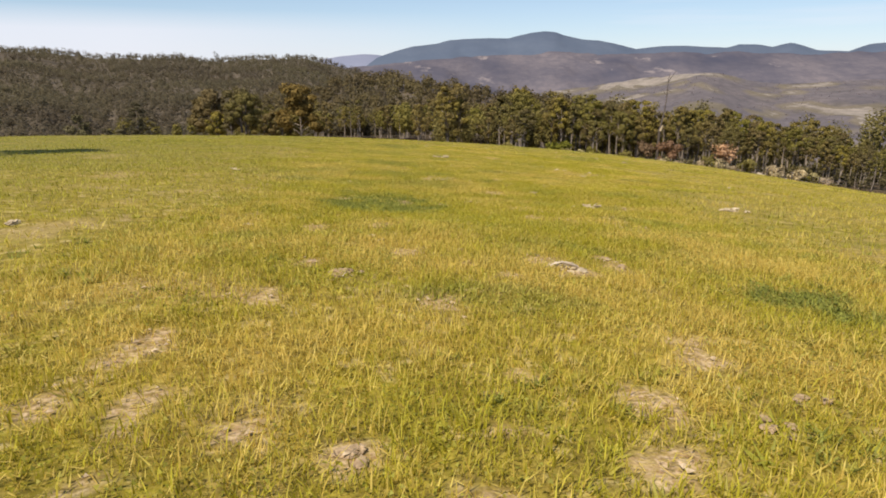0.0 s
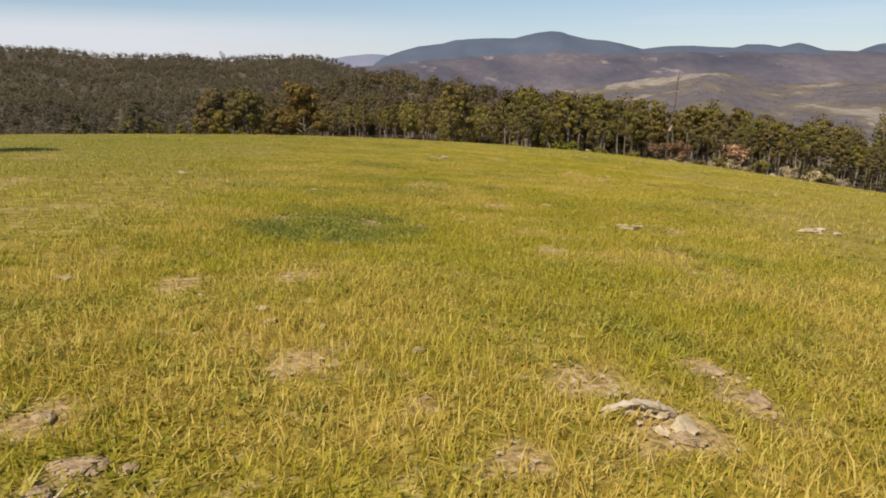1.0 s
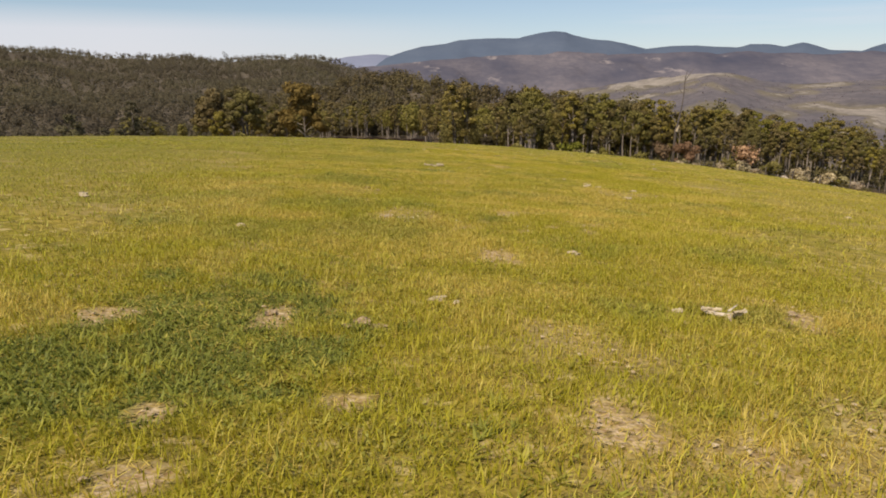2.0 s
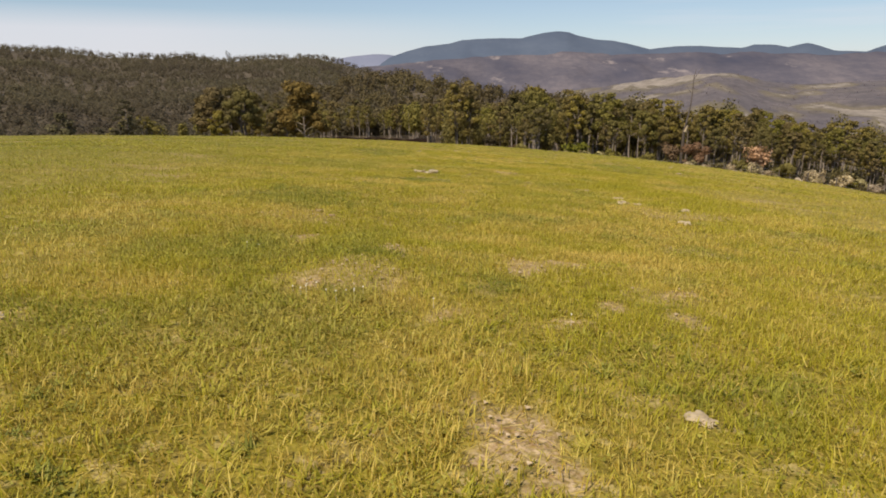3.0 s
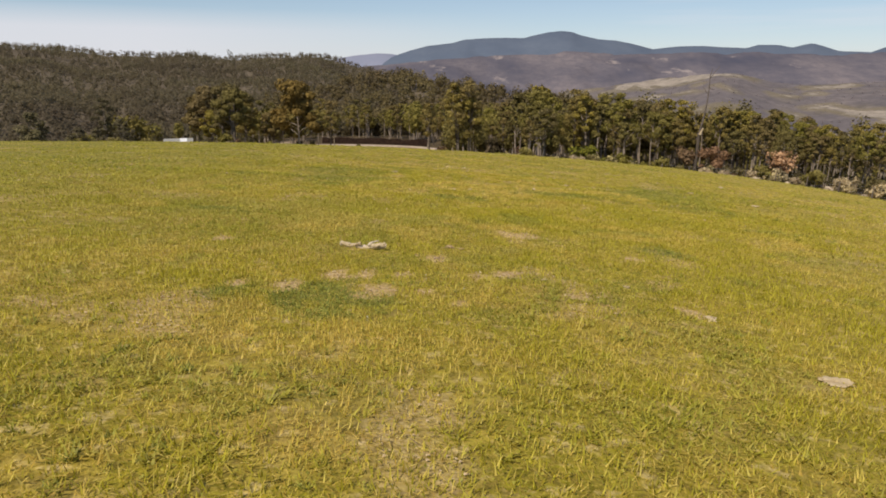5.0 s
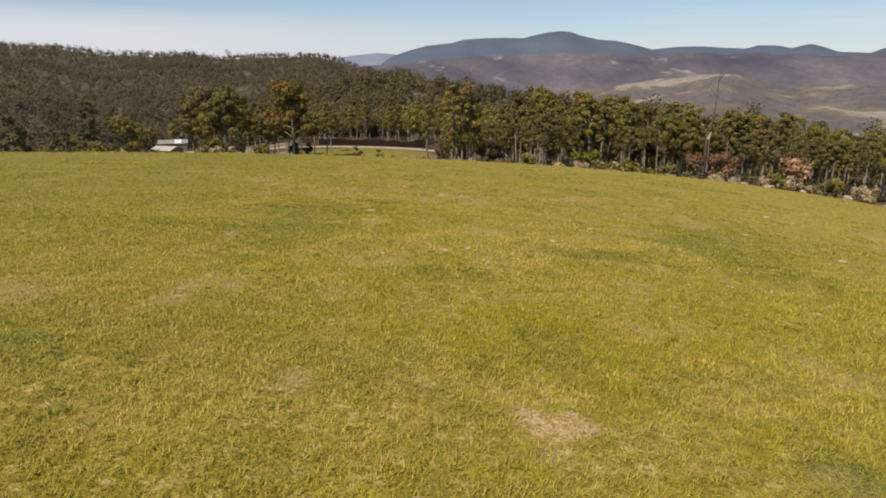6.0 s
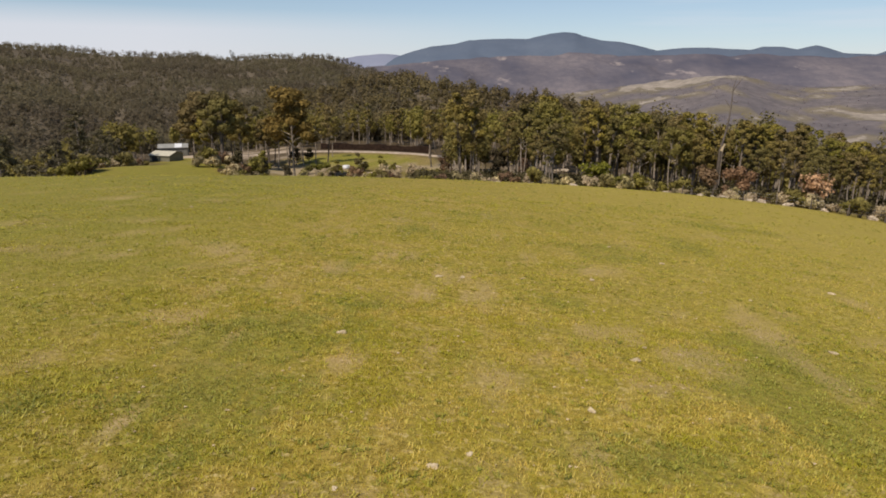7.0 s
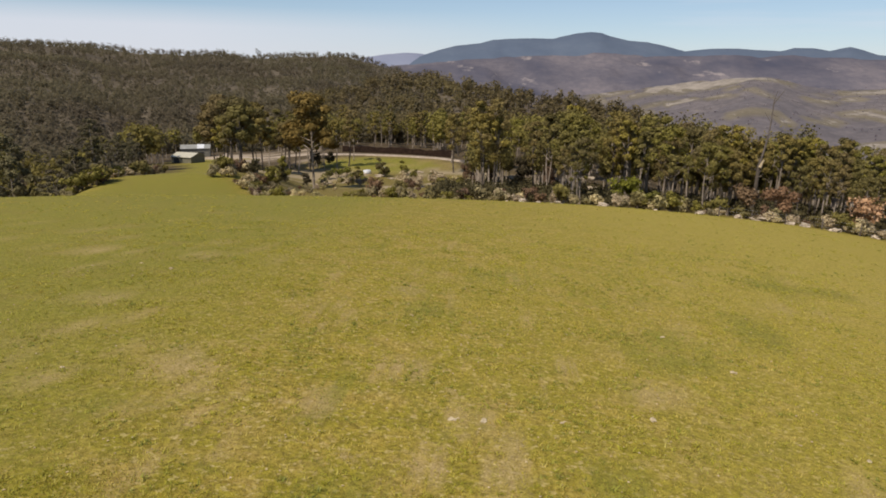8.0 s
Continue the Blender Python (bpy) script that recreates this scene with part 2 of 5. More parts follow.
    ground = mixed(t, attr(t, "gravel"), ground, gravel)
    surface(t, out, ground, 0.9, bump_of(t, fine, 0.5, 0.03), 0.1)
    return m


def leaf_material(name, dark, light, shine=0.75, hue=(0.487, 0.51), thin=0.2, broad=None):
    m, t, out = material(name)
    rnd = node(t, "NewGeometry").outputs["Random Per Island"]
    who = node(t, "ObjectInfo").outputs["Random"]
    col = mixed(t, rnd, dark, light)
    if broad:
        drift = ranged(t, noise_of(t, broad, 4), 0.36, 0.64)
        col = mixed(t, drift, col, mixed(t, rnd, tuple(v * k for v, k in zip(dark, (0.74, 0.7, 0.82))), tuple(v * k for v, k in zip(light, (0.74, 0.7, 0.82)))))
    hs = node(t, "HueSaturation", Hue=ranged(t, who, 0, 1, *hue), Saturation=ranged(t, who, 0, 1, 0.85, 1.05),
              Value=ranged(t, who, 0, 1, 0.8, 1.15), Color=col)
    b = node(t, "BsdfPrincipled", Base_Color=hs.outputs["Color"], Roughness=shine, Specular_IOR_Level=0.1)
    tr = node(t, "BsdfTranslucent", Color=hs.outputs["Color"])
    mx = node(t, "MixShader", Fac=thin)
    t.links.new(b.outputs["BSDF"], mx.inputs[1])
    t.links.new(tr.outputs["BSDF"], mx.inputs[2])
    t.links.new(mx.outputs["Shader"], out.inputs["Surface"])
    return m


M_GRAVEL = simple("pale_gravel", (0.25, 0.19, 0.13), (0.44, 0.355, 0.26), 0.6, 0.95, 0.4, 0.05)
M_GROUND = make_ground_material()
M_LEAF = leaf_material("gum_leaves", (0.105, 0.089, 0.02), (0.262, 0.214, 0.056))
M_LEAF_GOLD = leaf_material("golden_gum_leaves", (0.12, 0.08, 0.022), (0.275, 0.18, 0.053))
M_LEAF_FAR = leaf_material("far_gum_leaves", (0.14, 0.115, 0.032), (0.315, 0.252, 0.08), thin=0.4, broad=0.02)
# valley leaves are paled and greyed to carry haze in their colour
M_LEAF_VALLEY = leaf_material("haze_paled_bush_leaves", (0.29, 0.247, 0.226), (0.33, 0.28, 0.255), thin=0.5, broad=0.006)
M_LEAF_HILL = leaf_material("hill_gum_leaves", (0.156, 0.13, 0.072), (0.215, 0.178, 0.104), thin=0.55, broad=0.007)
M_LEAF_DULL = leaf_material("dull_gum_leaves", (0.082, 0.07, 0.034), (0.185, 0.155, 0.076))
M_SHRUB = leaf_material("shrub_leaves", (0.19, 0.155, 0.068), (0.42, 0.345, 0.16))
M_SHRUB_GREY = leaf_material("pale_shrub_leaves", (0.29, 0.22, 0.11), (0.62, 0.49, 0.27))
M_SHRUB_GREEN = leaf_material("green_shrub_leaves", (0.09, 0.09, 0.014), (0.245, 0.225, 0.04))
# canopy shade between the trunks is put into this dark leaf colour
M_UNDER = leaf_material("shade_darkened_scrub_leaves", (0.04, 0.034, 0.015), (0.13, 0.105, 0.045))
M_SHRUB_RED = leaf_material("russet_shrub_leaves", (0.36, 0.185, 0.085), (0.60, 0.35, 0.19), hue=(0.5, 0.51))
M_SHRUB_BROWN = leaf_material("brown_shrub_leaves", (0.12, 0.07, 0.04), (0.24, 0.14, 0.085), hue=(0.5, 0.51))
M_SHRUB_RUSSET = leaf_material("russet_sapling_leaves", (0.18, 0.09, 0.038), (0.34, 0.18, 0.08), hue=(0.5, 0.51))
M_LEAF_WARM = leaf_material("warm_gum_leaves", (0.135, 0.102, 0.024), (0.33, 0.25, 0.066))
M_SHRUB_DULL = leaf_material("dull_red_shrub_leaves", (0.15, 0.09, 0.05), (0.28, 0.18, 0.105), hue=(0.5, 0.51))
M_BARK = simple("pale_gum_bark", (0.16, 0.125, 0.092), (0.42, 0.345, 0.26), 1.2, 0.85, 0.4, 0.03)
M_BARK_DARK = simple("dark_gum_bark", (0.05, 0.04, 0.03), (0.17, 0.135, 0.1), 1.5, 0.9, 0.5, 0.03)
M_DEAD = simple("weathered_dead_wood", (0.34, 0.27, 0.18), (0.68, 0.57, 0.41), 2.0, 0.85, 0.4, 0.02)
M_SPAR = simple("grey_brown_spar", (0.07, 0.055, 0.043), (0.19, 0.155, 0.125), 2.0, 0.9, 0.4, 0.02)
M_PALE = simple("pale_weathered_stone", (0.30, 0.225, 0.125), (0.62, 0.50, 0.31), 9.0, 0.9, 0.4, 0.02)
M_ROCK = simple("cream_field_rock", (0.23, 0.18, 0.12), (0.60, 0.49, 0.35), 3.0, 0.9, 0.5, 0.03)
M_CLOD = simple("dry_clod", (0.17, 0.11, 0.055), (0.55, 0.40, 0.225), 38.0, 0.95, 1.0, 0.012)
M_CRUMB = simple("pale_earth_crumbs", (0.34, 0.235, 0.12), (0.68, 0.54, 0.34), 30.0, 0.95, 0.5, 0.005)
M_STEEL = simple("galvanised_wire", (0.3, 0.3, 0.3), (0.45, 0.45, 0.45), 9.0, 0.5, 0.1, 0.001)
M_SHED = simple("olive_painted_steel", (0.13, 0.12, 0.08), (0.20, 0.185, 0.13), 1.5, 0.6, 0.1, 0.01)
M_SHED_PALE = simple("grey_painted_steel", (0.13, 0.125, 0.10), (0.20, 0.19, 0.155), 1.5, 0.6, 0.1, 0.01)
M_ROOF = simple("weathered_pale_roof_steel", (0.40, 0.37, 0.27), (0.54, 0.50, 0.38), 0.9, 0.55, 0.1, 0.01)
M_ROOF_WHITE = simple("white_roof_steel", (0.55, 0.55, 0.53), (0.75, 0.75, 0.73), 0.4, 0.45, 0.1, 0.01)
M_ROOF_GREY = simple("weathered_grey_roof_steel", (0.22, 0.215, 0.185), (0.31, 0.30, 0.26), 0.5, 0.5, 0.1, 0.01)
M_PETAL = simple("daisy_petals", (0.68, 0.66, 0.5), (0.8, 0.78, 0.66), 40, 0.7, 0.1, 0.001)
# near-black paint for the shade inside the shed bays
M_DARK = simple("bay_shade_black", (0.012, 0.012, 0.012), (0.03, 0.03, 0.03), 2.0, 0.6, 0.1, 0.01)
M_EARTH = simple("dark_cut_earth", (0.012, 0.008, 0.006), (0.04, 0.024, 0.016), 1.2, 0.95, 0.6, 0.1, 0.03)


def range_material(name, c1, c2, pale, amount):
    """Bush across a valley, haze in its colours: broad tones on slopes and gullies, tree grain, pale cleared patches.
    """
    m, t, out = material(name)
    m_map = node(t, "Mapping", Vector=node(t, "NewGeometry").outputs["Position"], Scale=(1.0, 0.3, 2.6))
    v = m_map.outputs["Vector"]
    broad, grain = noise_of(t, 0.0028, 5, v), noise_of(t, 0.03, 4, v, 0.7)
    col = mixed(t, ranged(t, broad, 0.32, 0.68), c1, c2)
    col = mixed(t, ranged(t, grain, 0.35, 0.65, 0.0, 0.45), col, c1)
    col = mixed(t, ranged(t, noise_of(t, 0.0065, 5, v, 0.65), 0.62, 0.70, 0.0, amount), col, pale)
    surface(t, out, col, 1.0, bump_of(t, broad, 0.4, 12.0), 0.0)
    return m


# distance haze is part of these base colours: blue, mauve, then palest
M_RANGE = range_material("haze_blue_forested_range", (0.088, 0.112, 0.15), (0.112, 0.136, 0.17), (0.16, 0.18, 0.2), 0.15)
M_RANGE_NEAR = range_material("haze_mauve_wooded_range", (0.066, 0.068, 0.09), (0.18, 0.156, 0.156), (0.30, 0.255, 0.23), 0.75)
M_RANGE_PALE = range_material("haze_pale_farthest_range", (0.19, 0.21, 0.27), (0.23, 0.245, 0.30), (0.25, 0.26, 0.3), 0.2)


def make_grass_material():
    m, t, out = material("pasture_grass_blades")
    rnd = node(t, "NewGeometry").outputs["Random Per Island"]
    straw = mixed(t, rnd, (0.50, 0.335, 0.05), (0.84, 0.668, 0.17))
    green = mixed(t, rnd, (0.285, 0.25, 0.012), (0.60, 0.525, 0.046))
    lush = mixed(t, rnd, (0.11, 0.125, 0.019), (0.385, 0.40, 0.07))
    col = mixed(t, attr(t, "tone"), straw, green)
    col = mixed(t, attr(t, "lush"), col, lush)
    b = node(t, "BsdfPrincipled", Base_Color=col, Roughness=0.55, Specular_IOR_Level=0.25)
    tr = node(t, "BsdfTranslucent", Color=col)
    mx = node(t, "MixShader", Fac=0.42)
    t.links.new(b.outputs["BSDF"], mx.inputs[1])
    t.links.new(tr.outputs["BSDF"], mx.inputs[2])
    t.links.new(mx.outputs["Shader"], out.inputs["Surface"])
    return m


M_GRASS = make_grass_material()

# ---------------------------------------------------------------- ground
# patches in the paddock, stretch by stretch: x, y, half width, half depth
LUSH_START = [(1.86, 3.0, 0.2, 0.36)]
LUSH_BEFORE_BROW = [(-0.54, 7.24, 0.38, 0.55), (-0.79, 6.44, 0.30, 0.38), (-0.57, 6.65, 0.33, 0.36), (-0.12, 6.85, 0.16, 0.25), (-2.28, 9.88, 0.27, 0.29), (-3.30, 11.48, 0.23, 0.30)]
LUSH_HOLLOW = [(0.07, 11.48, 0.18, 0.27), (0.83, 10.81, 0.13, 0.15), (0.07, 10.52, 0.12, 0.14), (-0.35, 10.22, 0.14, 0.22), (1.40, 13.91, 0.32, 0.21), (-0.83, 11.58, 0.11, 0.21)]
LUSH_BRANCH = [(0.02, 18.72, 0.19, 0.30), (6.37, 30.20, 0.92, 2.02), (-1.97, 22.68, 0.17, 0.18), (-1.98, 29.60, 1.08, 1.03), (-0.72, 18.52, 0.15, 0.16), (3.63, 21.51, 0.27, 0.26),
               (-2.51, 23.02, 0.35, 0.24)]
LUSH_BROW = [(-2.31, 31.24, 0.79, 0.66), (-1.61, 32.25, 0.94, 0.78), (-3.80, 28.76, 0.37, 0.34), (6.89, 31.90, 0.56, 1.14), (6.48, 30.51, 0.38, 0.87), (3.54, 28.44, 0.81, 0.40),
             (-0.58, 33.75, 0.66, 0.39), (3.44, 34.89, 0.40, 0.28), (-1.70, 27.91, 0.42, 0.36)]
LUSH_SLOPE = [(1.78, 49.23, 1.52, 0.70), (-0.12, 43.48, 0.67, 0.75), (9.65, 45.31, 0.56, 1.88), (6.00, 41.15, 0.73, 0.58), (-5.44, 35.91, 0.41, 0.31), (-6.64, 36.16, 0.42, 0.53),
              (14.75, 53.03, 2.25, 1.20), (-3.40, 53.21, 0.77, 0.58), (-8.26, 49.40, 0.62, 0.46), (-1.43, 37.49, 0.49, 0.40), (4.34, 39.25, 0.41, 0.27)]
LUSH_FAR = [(0.12, 18.5, 0.36, 0.32), (-1.4, 14.6, 0.9, 0.6), (-3.0, 11.6, 0.6, 0.3), (6.3, 42.8, 1.0, 0.6), (7.2, 32.1, 0.9, 1.6), (0.96, 26.4, 0.5, 0.35)]
LUSH = LUSH_START + LUSH_BEFORE_BROW + LUSH_HOLLOW + LUSH_BRANCH + LUSH_BROW + LUSH_SLOPE + LUSH_FAR
BARE_START = [(-1.05, 2.02, 0.08, 0.16), (-0.85, 1.58, 0.05, 0.11), (-0.23, 1.37, 0.09, 0.11), (0.98, 2.17, 0.11, 0.18), (0.66, 1.72, 0.08, 0.12), (0.59, 1.36, 0.10, 0.09),
              (0.17, 1.53, 0.05, 0.04), (0.28, 1.94, 0.06, 0.10), (0.03, 2.66, 0.12, 0.19), (0.08, 1.22, 0.06, 0.06), (-0.53, 1.48, 0.04, 0.07), (-0.78, 2.68, 0.06, 0.10),
              (-0.76, 1.19, 0.04, 0.05), (-1.10, 1.58, 0.07, 0.13), (0.65, 3.83, 0.12, 0.13)]
BARE_START_RIGHT = [(-0.70, 3.38, 0.07, 0.09), (-0.50, 3.17, 0.10, 0.07), (0.65, 3.79, 0.09, 0.10), (0.39, 3.33, 0.08, 0.08), (0.80, 3.50, 0.11, 0.10), (1.08, 3.94, 0.09, 0.12),
                    (1.12, 3.71, 0.09, 0.12), (-0.19, 3.87, 0.13, 0.12), (-0.98, 4.75, 0.11, 0.13), (-0.49, 5.01, 0.11, 0.15), (0.17, 3.59, 0.04, 0.07)]
BARE_BEFORE_BROW = [(-0.41, 7.22, 0.11, 0.14), (0.96, 6.22, 0.11, 0.13), (0.09, 6.31, 0.07, 0.11), (-0.48, 6.16, 0.05, 0.05), (-0.32, 5.79, 0.11, 0.11), (2.29, 7.69, 0.09, 0.20),
                    (1.29, 5.97, 0.05, 0.10), (-1.06, 7.02, 0.10, 0.11), (0.78, 8.96, 0.13, 0.23)]
BARE_HOLLOW = [(-0.55, 11.99, 0.10, 0.22), (0.19, 11.70, 0.18, 0.23), (1.93, 10.83, 0.13, 0.14), (1.80, 10.31, 0.08, 0.11), (1.13, 10.16, 0.06, 0.04), (1.08, 11.35, 0.19, 0.20),
               (-0.21, 10.61, 0.05, 0.09), (0.54, 10.21, 0.08, 0.10), (1.38, 11.57, 0.13, 0.12), (1.45, 10.47, 0.07, 0.08)]
BARE_BRANCH = [(0.01, 19.36, 0.12, 0.16), (0.26, 19.36, 0.09, 0.19), (0.42, 18.85, 0.15, 0.23), (1.57, 19.66, 0.18, 0.20), (1.22, 19.48, 0.10, 0.16), (0.85, 20.27, 0.16, 0.24),
               (1.86, 22.03, 0.21, 0.23), (2.05, 18.94, 0.12, 0.11), (0.79, 18.86, 0.07, 0.08), (1.07, 18.55, 0.07, 0.07), (3.02, 20.83, 0.15, 0.14), (-0.71, 18.84, 0.06, 0.09),
               (-1.52, 20.77, 0.08, 0.13), (2.95, 18.85, 0.09, 0.13), (-0.32, 18.84, 0.12, 0.15), (0.57, 19.45, 0.10, 0.10)]
BARE_BROW = [(-4.99, 38.26, 0.78, 0.55), (5.35, 32.02, 0.65, 0.62), (3.10, 29.57, 0.35, 0.26), (1.10, 28.13, 0.27, 0.17), (-0.35, 30.53, 0.24, 0.32), (-3.40, 32.36, 0.37, 0.50),
             (-4.41, 30.25, 0.26, 0.36), (7.46, 33.80, 0.41, 0.67), (-2.49, 28.30, 0.23, 0.21), (4.28, 28.00, 0.22, 0.19)]
BARE_SLOPE = [(-4.90, 37.90, 0.44, 0.63), (-4.81, 36.22, 0.28, 0.37), (1.02, 39.68, 0.33, 0.45), (0.51, 34.92, 0.26, 0.25), (-0.46, 38.62, 0.54, 0.47), (1.60, 34.81, 0.40, 0.32),
              (7.13, 37.58, 0.38, 0.36), (4.97, 38.82, 0.40, 0.41), (-3.74, 40.40, 0.46, 0.34), (-13.24, 48.74, 0.78, 0.75), (3.36, 40.35, 0.44, 0.35), (0.03, 54.99, 0.73, 0.64)]
BARE = BARE_START + BARE_START_RIGHT + BARE_BEFORE_BROW + BARE_HOLLOW + BARE_BRANCH + BARE_BROW + BARE_SLOPE


def patches(x, y, spots, grow=1.0):
    x, y = np.asarray(x, float), np.asarray(y, float)
    best = np.zeros(np.shape(x))
    for cx, cy, a, b in spots:
        a, b = a * grow, b * grow
        near = (np.abs(x - cx) < 2.4 * a) & (np.abs(y - cy) < 2.4 * b)
        u, v = x[near], y[near]
        d = np.hypot((u - cx) / a, (v - cy) / b) * 0.92 + 1.2 * (vnoise(u, v, 0.5 * min(a, b) + 0.06, 17) - 0.5) + 1.9 * (vnoise(u, v, 0.13, 19, 4) - 0.5)
        best[near] = np.maximum(best[near], sm(1.22, 0.5, d))
    return best


def lush_at(x, y):
    return patches(x, y, LUSH, 1.2) * (1 - 0.5 * sm(9, 10.5, y) * sm(17, 14, y)) * (1 - 0.2 * sm(20, 26, y))


def bare_at(x, y):
    spot = sm(0.64, 0.78, vnoise(x, y, 0.9, 61, 4)) * sm(60, 25, np.abs(y - 10)) * 0.5
    return np.maximum(patches(x, y, BARE) * (0.95 - 0.35 * sm(22, 32, y)), spot)


def land_cover(x, y):
    """Cleared grazing land and bush in the valley and on its hills."""
    az, r = bearing(x, y)
    ahead = np.interp(az, [5, 15, 22, 26, 40], [2500, 2400, 2250, 2300, 2500]) - r
    band = sm(8.5, 11, az) * sm(25.5, 22.5, az) * sm(-60, 0, ahead) * sm(np.interp(az, [9, 14, 22], [430, 330, 190]), 110, ahead)
    cleared = band * sm(0.30, 0.44, vnoise(x, y * 0.6, 90, 23, 4))
    # smaller paddocks: bearing, distance, half width in degrees, half depth in metres
    for pa, pr, wa, wr in ((17.2, 1865, 2.1, 55), (29.4, 2235, 2.3, 35), (28.9, 2054, 0.8, 60), (30.4, 1770, 1.5, 45), (32.6, 1680, 1.6, 75), (34.6, 1560, 1.6, 90),
                           (24.2, 1440, 1.0, 25), (31.0, 1390, 1.0, 25), (13.6, 1760, 0.9, 35), (37.5, 1750, 1.6, 80)):
        spot = np.hypot((az - pa) / wa, (r - pr) / wr) + 1.5 * (vnoise(x, y, 55, 25, 3) - 0.5)
        cleared = np.maximum(cleared, sm(1.15, 0.8, spot))
    flecks = sm(0.67, 0.73, vnoise(x * 0.7, y, 60, 47, 3)) * sm(1000, 1250, r) * sm(2350, 2200, r) * sm(11, 16, az)
    cleared = np.maximum(cleared, 0.6 * flecks)
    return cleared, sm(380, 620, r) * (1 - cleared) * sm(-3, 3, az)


def build_ground():
    u = np.arange(-150, 151) * 0.0506
    xs = 5 * np.sinh(u) * (5000 / (5 * math.sinh(150 * 0.0506)))
    xs = np.unique(np.round(np.concatenate([xs[(xs < -3.2) | (xs > 4.2)], np.arange(-3.2, 4.21, 0.055)]), 4))
    v = np.concatenate([-(np.arange(34, 0, -1) * 0.194), np.arange(0, 191) * 0.0352])
    ys = 12 + 12 * np.sinh(v) * (5000 / (12 * math.sinh(190 * 0.0352)))
    ys = np.unique(np.round(np.concatenate([ys[(ys < 0.6) | (ys > 23)], np.arange(0.6, 23.01, 0.055)]), 4))
    gx, gy = np.meshgrid(xs, ys)
    gz = height(gx, gy)
    gz = gz + (vnoise(gx, gy, 1.6, 11, 1) - 0.5) * 0.09 * sm(90, 60, np.hypot(gx, gy))
    ny, nx = gx.shape
    i = np.arange(ny * nx).reshape(ny, nx)
    faces = np.stack([i[:-1, :-1], i[:-1, 1:], i[1:, 1:], i[1:, :-1]], -1).reshape(-1, 4)
    x, y = gx.ravel(), gy.ravel()
    az, r = bearing(x, y)
    reach = paddock_reach(az)
    inside = sm(1.2, -1.2, r - reach)
    lawn = sm(1.12, 0.88, np.hypot((x + 31) / 19.5, (y - 231) / 18) + 0.25 * (vnoise(x, y, 6, 37, 2) - 0.5))
    rim = sm(1.42, 1.2, np.hypot((x + 31) / 19.5, (y - 231) / 18)) * (1 - lawn) * sm(214, 226, y)
    soil = sm(0.46, 0.58, vnoise(x, y, 9, 39, 3)) * sm(-21, -17, az) * sm(14, 9, az) * sm(128, 150, r) * sm(222, 208, r) * (1 - lawn)
    yard = sm(-21.5, -19.5, az) * sm(-12.5, -14.5, az) * sm(222, 240, r) * sm(300, 280, r) * sm(0.40, 0.56, vnoise(x, y, 8, 45, 3))
    wood = np.clip(1 - inside, 0, 1) * (0.15 + 0.85 * sm(3, 18, r - reach)) * (1 - 0.5 * sm(-22, -19, az) * sm(4, 0, az) * sm(225, 205, r)) * sm(600, 500, r) * (1 - lawn) * (1 - 0.6 * rim) * (1 - sm(1.15, 0.85, np.hypot((x + 93) / 11, (y - 246) / 24)))
    open_land, woods = land_cover(x, y)
    hillside = sm(300, 420, r) * sm(3, -3, az)
    gravel = np.maximum(np.maximum(0.55 * soil, 0.75 * yard), sm(1.1, 0.8, np.hypot((x + 97) / 9, (y - 264) / 16)))
    # sun backscatter put into colour: dry pales the right, extra lush dims the left
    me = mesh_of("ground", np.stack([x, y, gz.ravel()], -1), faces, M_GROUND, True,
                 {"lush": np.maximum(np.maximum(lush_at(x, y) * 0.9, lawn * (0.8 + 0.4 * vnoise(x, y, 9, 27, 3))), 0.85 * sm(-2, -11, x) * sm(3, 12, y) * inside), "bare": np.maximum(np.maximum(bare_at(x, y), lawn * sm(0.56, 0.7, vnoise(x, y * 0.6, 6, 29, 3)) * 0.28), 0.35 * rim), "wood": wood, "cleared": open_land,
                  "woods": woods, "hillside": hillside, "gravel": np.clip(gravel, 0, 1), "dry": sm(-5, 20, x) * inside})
    return tagged(new("ground", me), "convex hilltop paddock of dry yellow-green grass falling to wooded hills", "ground", kind="structure")


build_ground()


def build_range(name, label, dist, depth, azs, elevs, rough, mat):
    """A far range as a strip of relief: foot, faces and crest, seen from the paddock."""
    az = np.arange(-62, 62.01, 0.3)
    crest = dist * np.tan(np.radians(np.interp(az, azs, elevs)))
    rows = np.linspace(0, 1.25, 54)
    a, s = np.meshgrid(np.radians(az), rows)
    d = dist - depth * (1 - s)
    x, y = d * np.sin(a), 10 + d * np.cos(a)
    rise = np.where(s <= 1, np.sin(np.minimum(s, 1) * math.pi / 2) ** 1.15, 1 - (s - 1) * 2.2)
    z = -190 + (crest[None, :] + 190) * rise
    gully = np.abs(vnoise(x, y, 420, 41, 4) - 0.5) * 2
    z = z - rough * (1 - gully) * np.sin(np.clip(s, 0, 1) * math.pi) * 1.0 + (vnoise(x, y, 60, 43, 3) - 0.5) * rough * 0.12
    ny, nx = x.shape
    i = np.arange(ny * nx).reshape(ny, nx)
    faces = np.stack([i[:-1, :-1], i[:-1, 1:], i[1:, 1:], i[1:, :-1]], -1).reshape(-1, 4)
    me = mesh_of(name, np.stack([x, y, z], -1).reshape(-1, 3), faces, mat, True)
    return tagged(new(name, me), label, "mountain range", kind="structure")


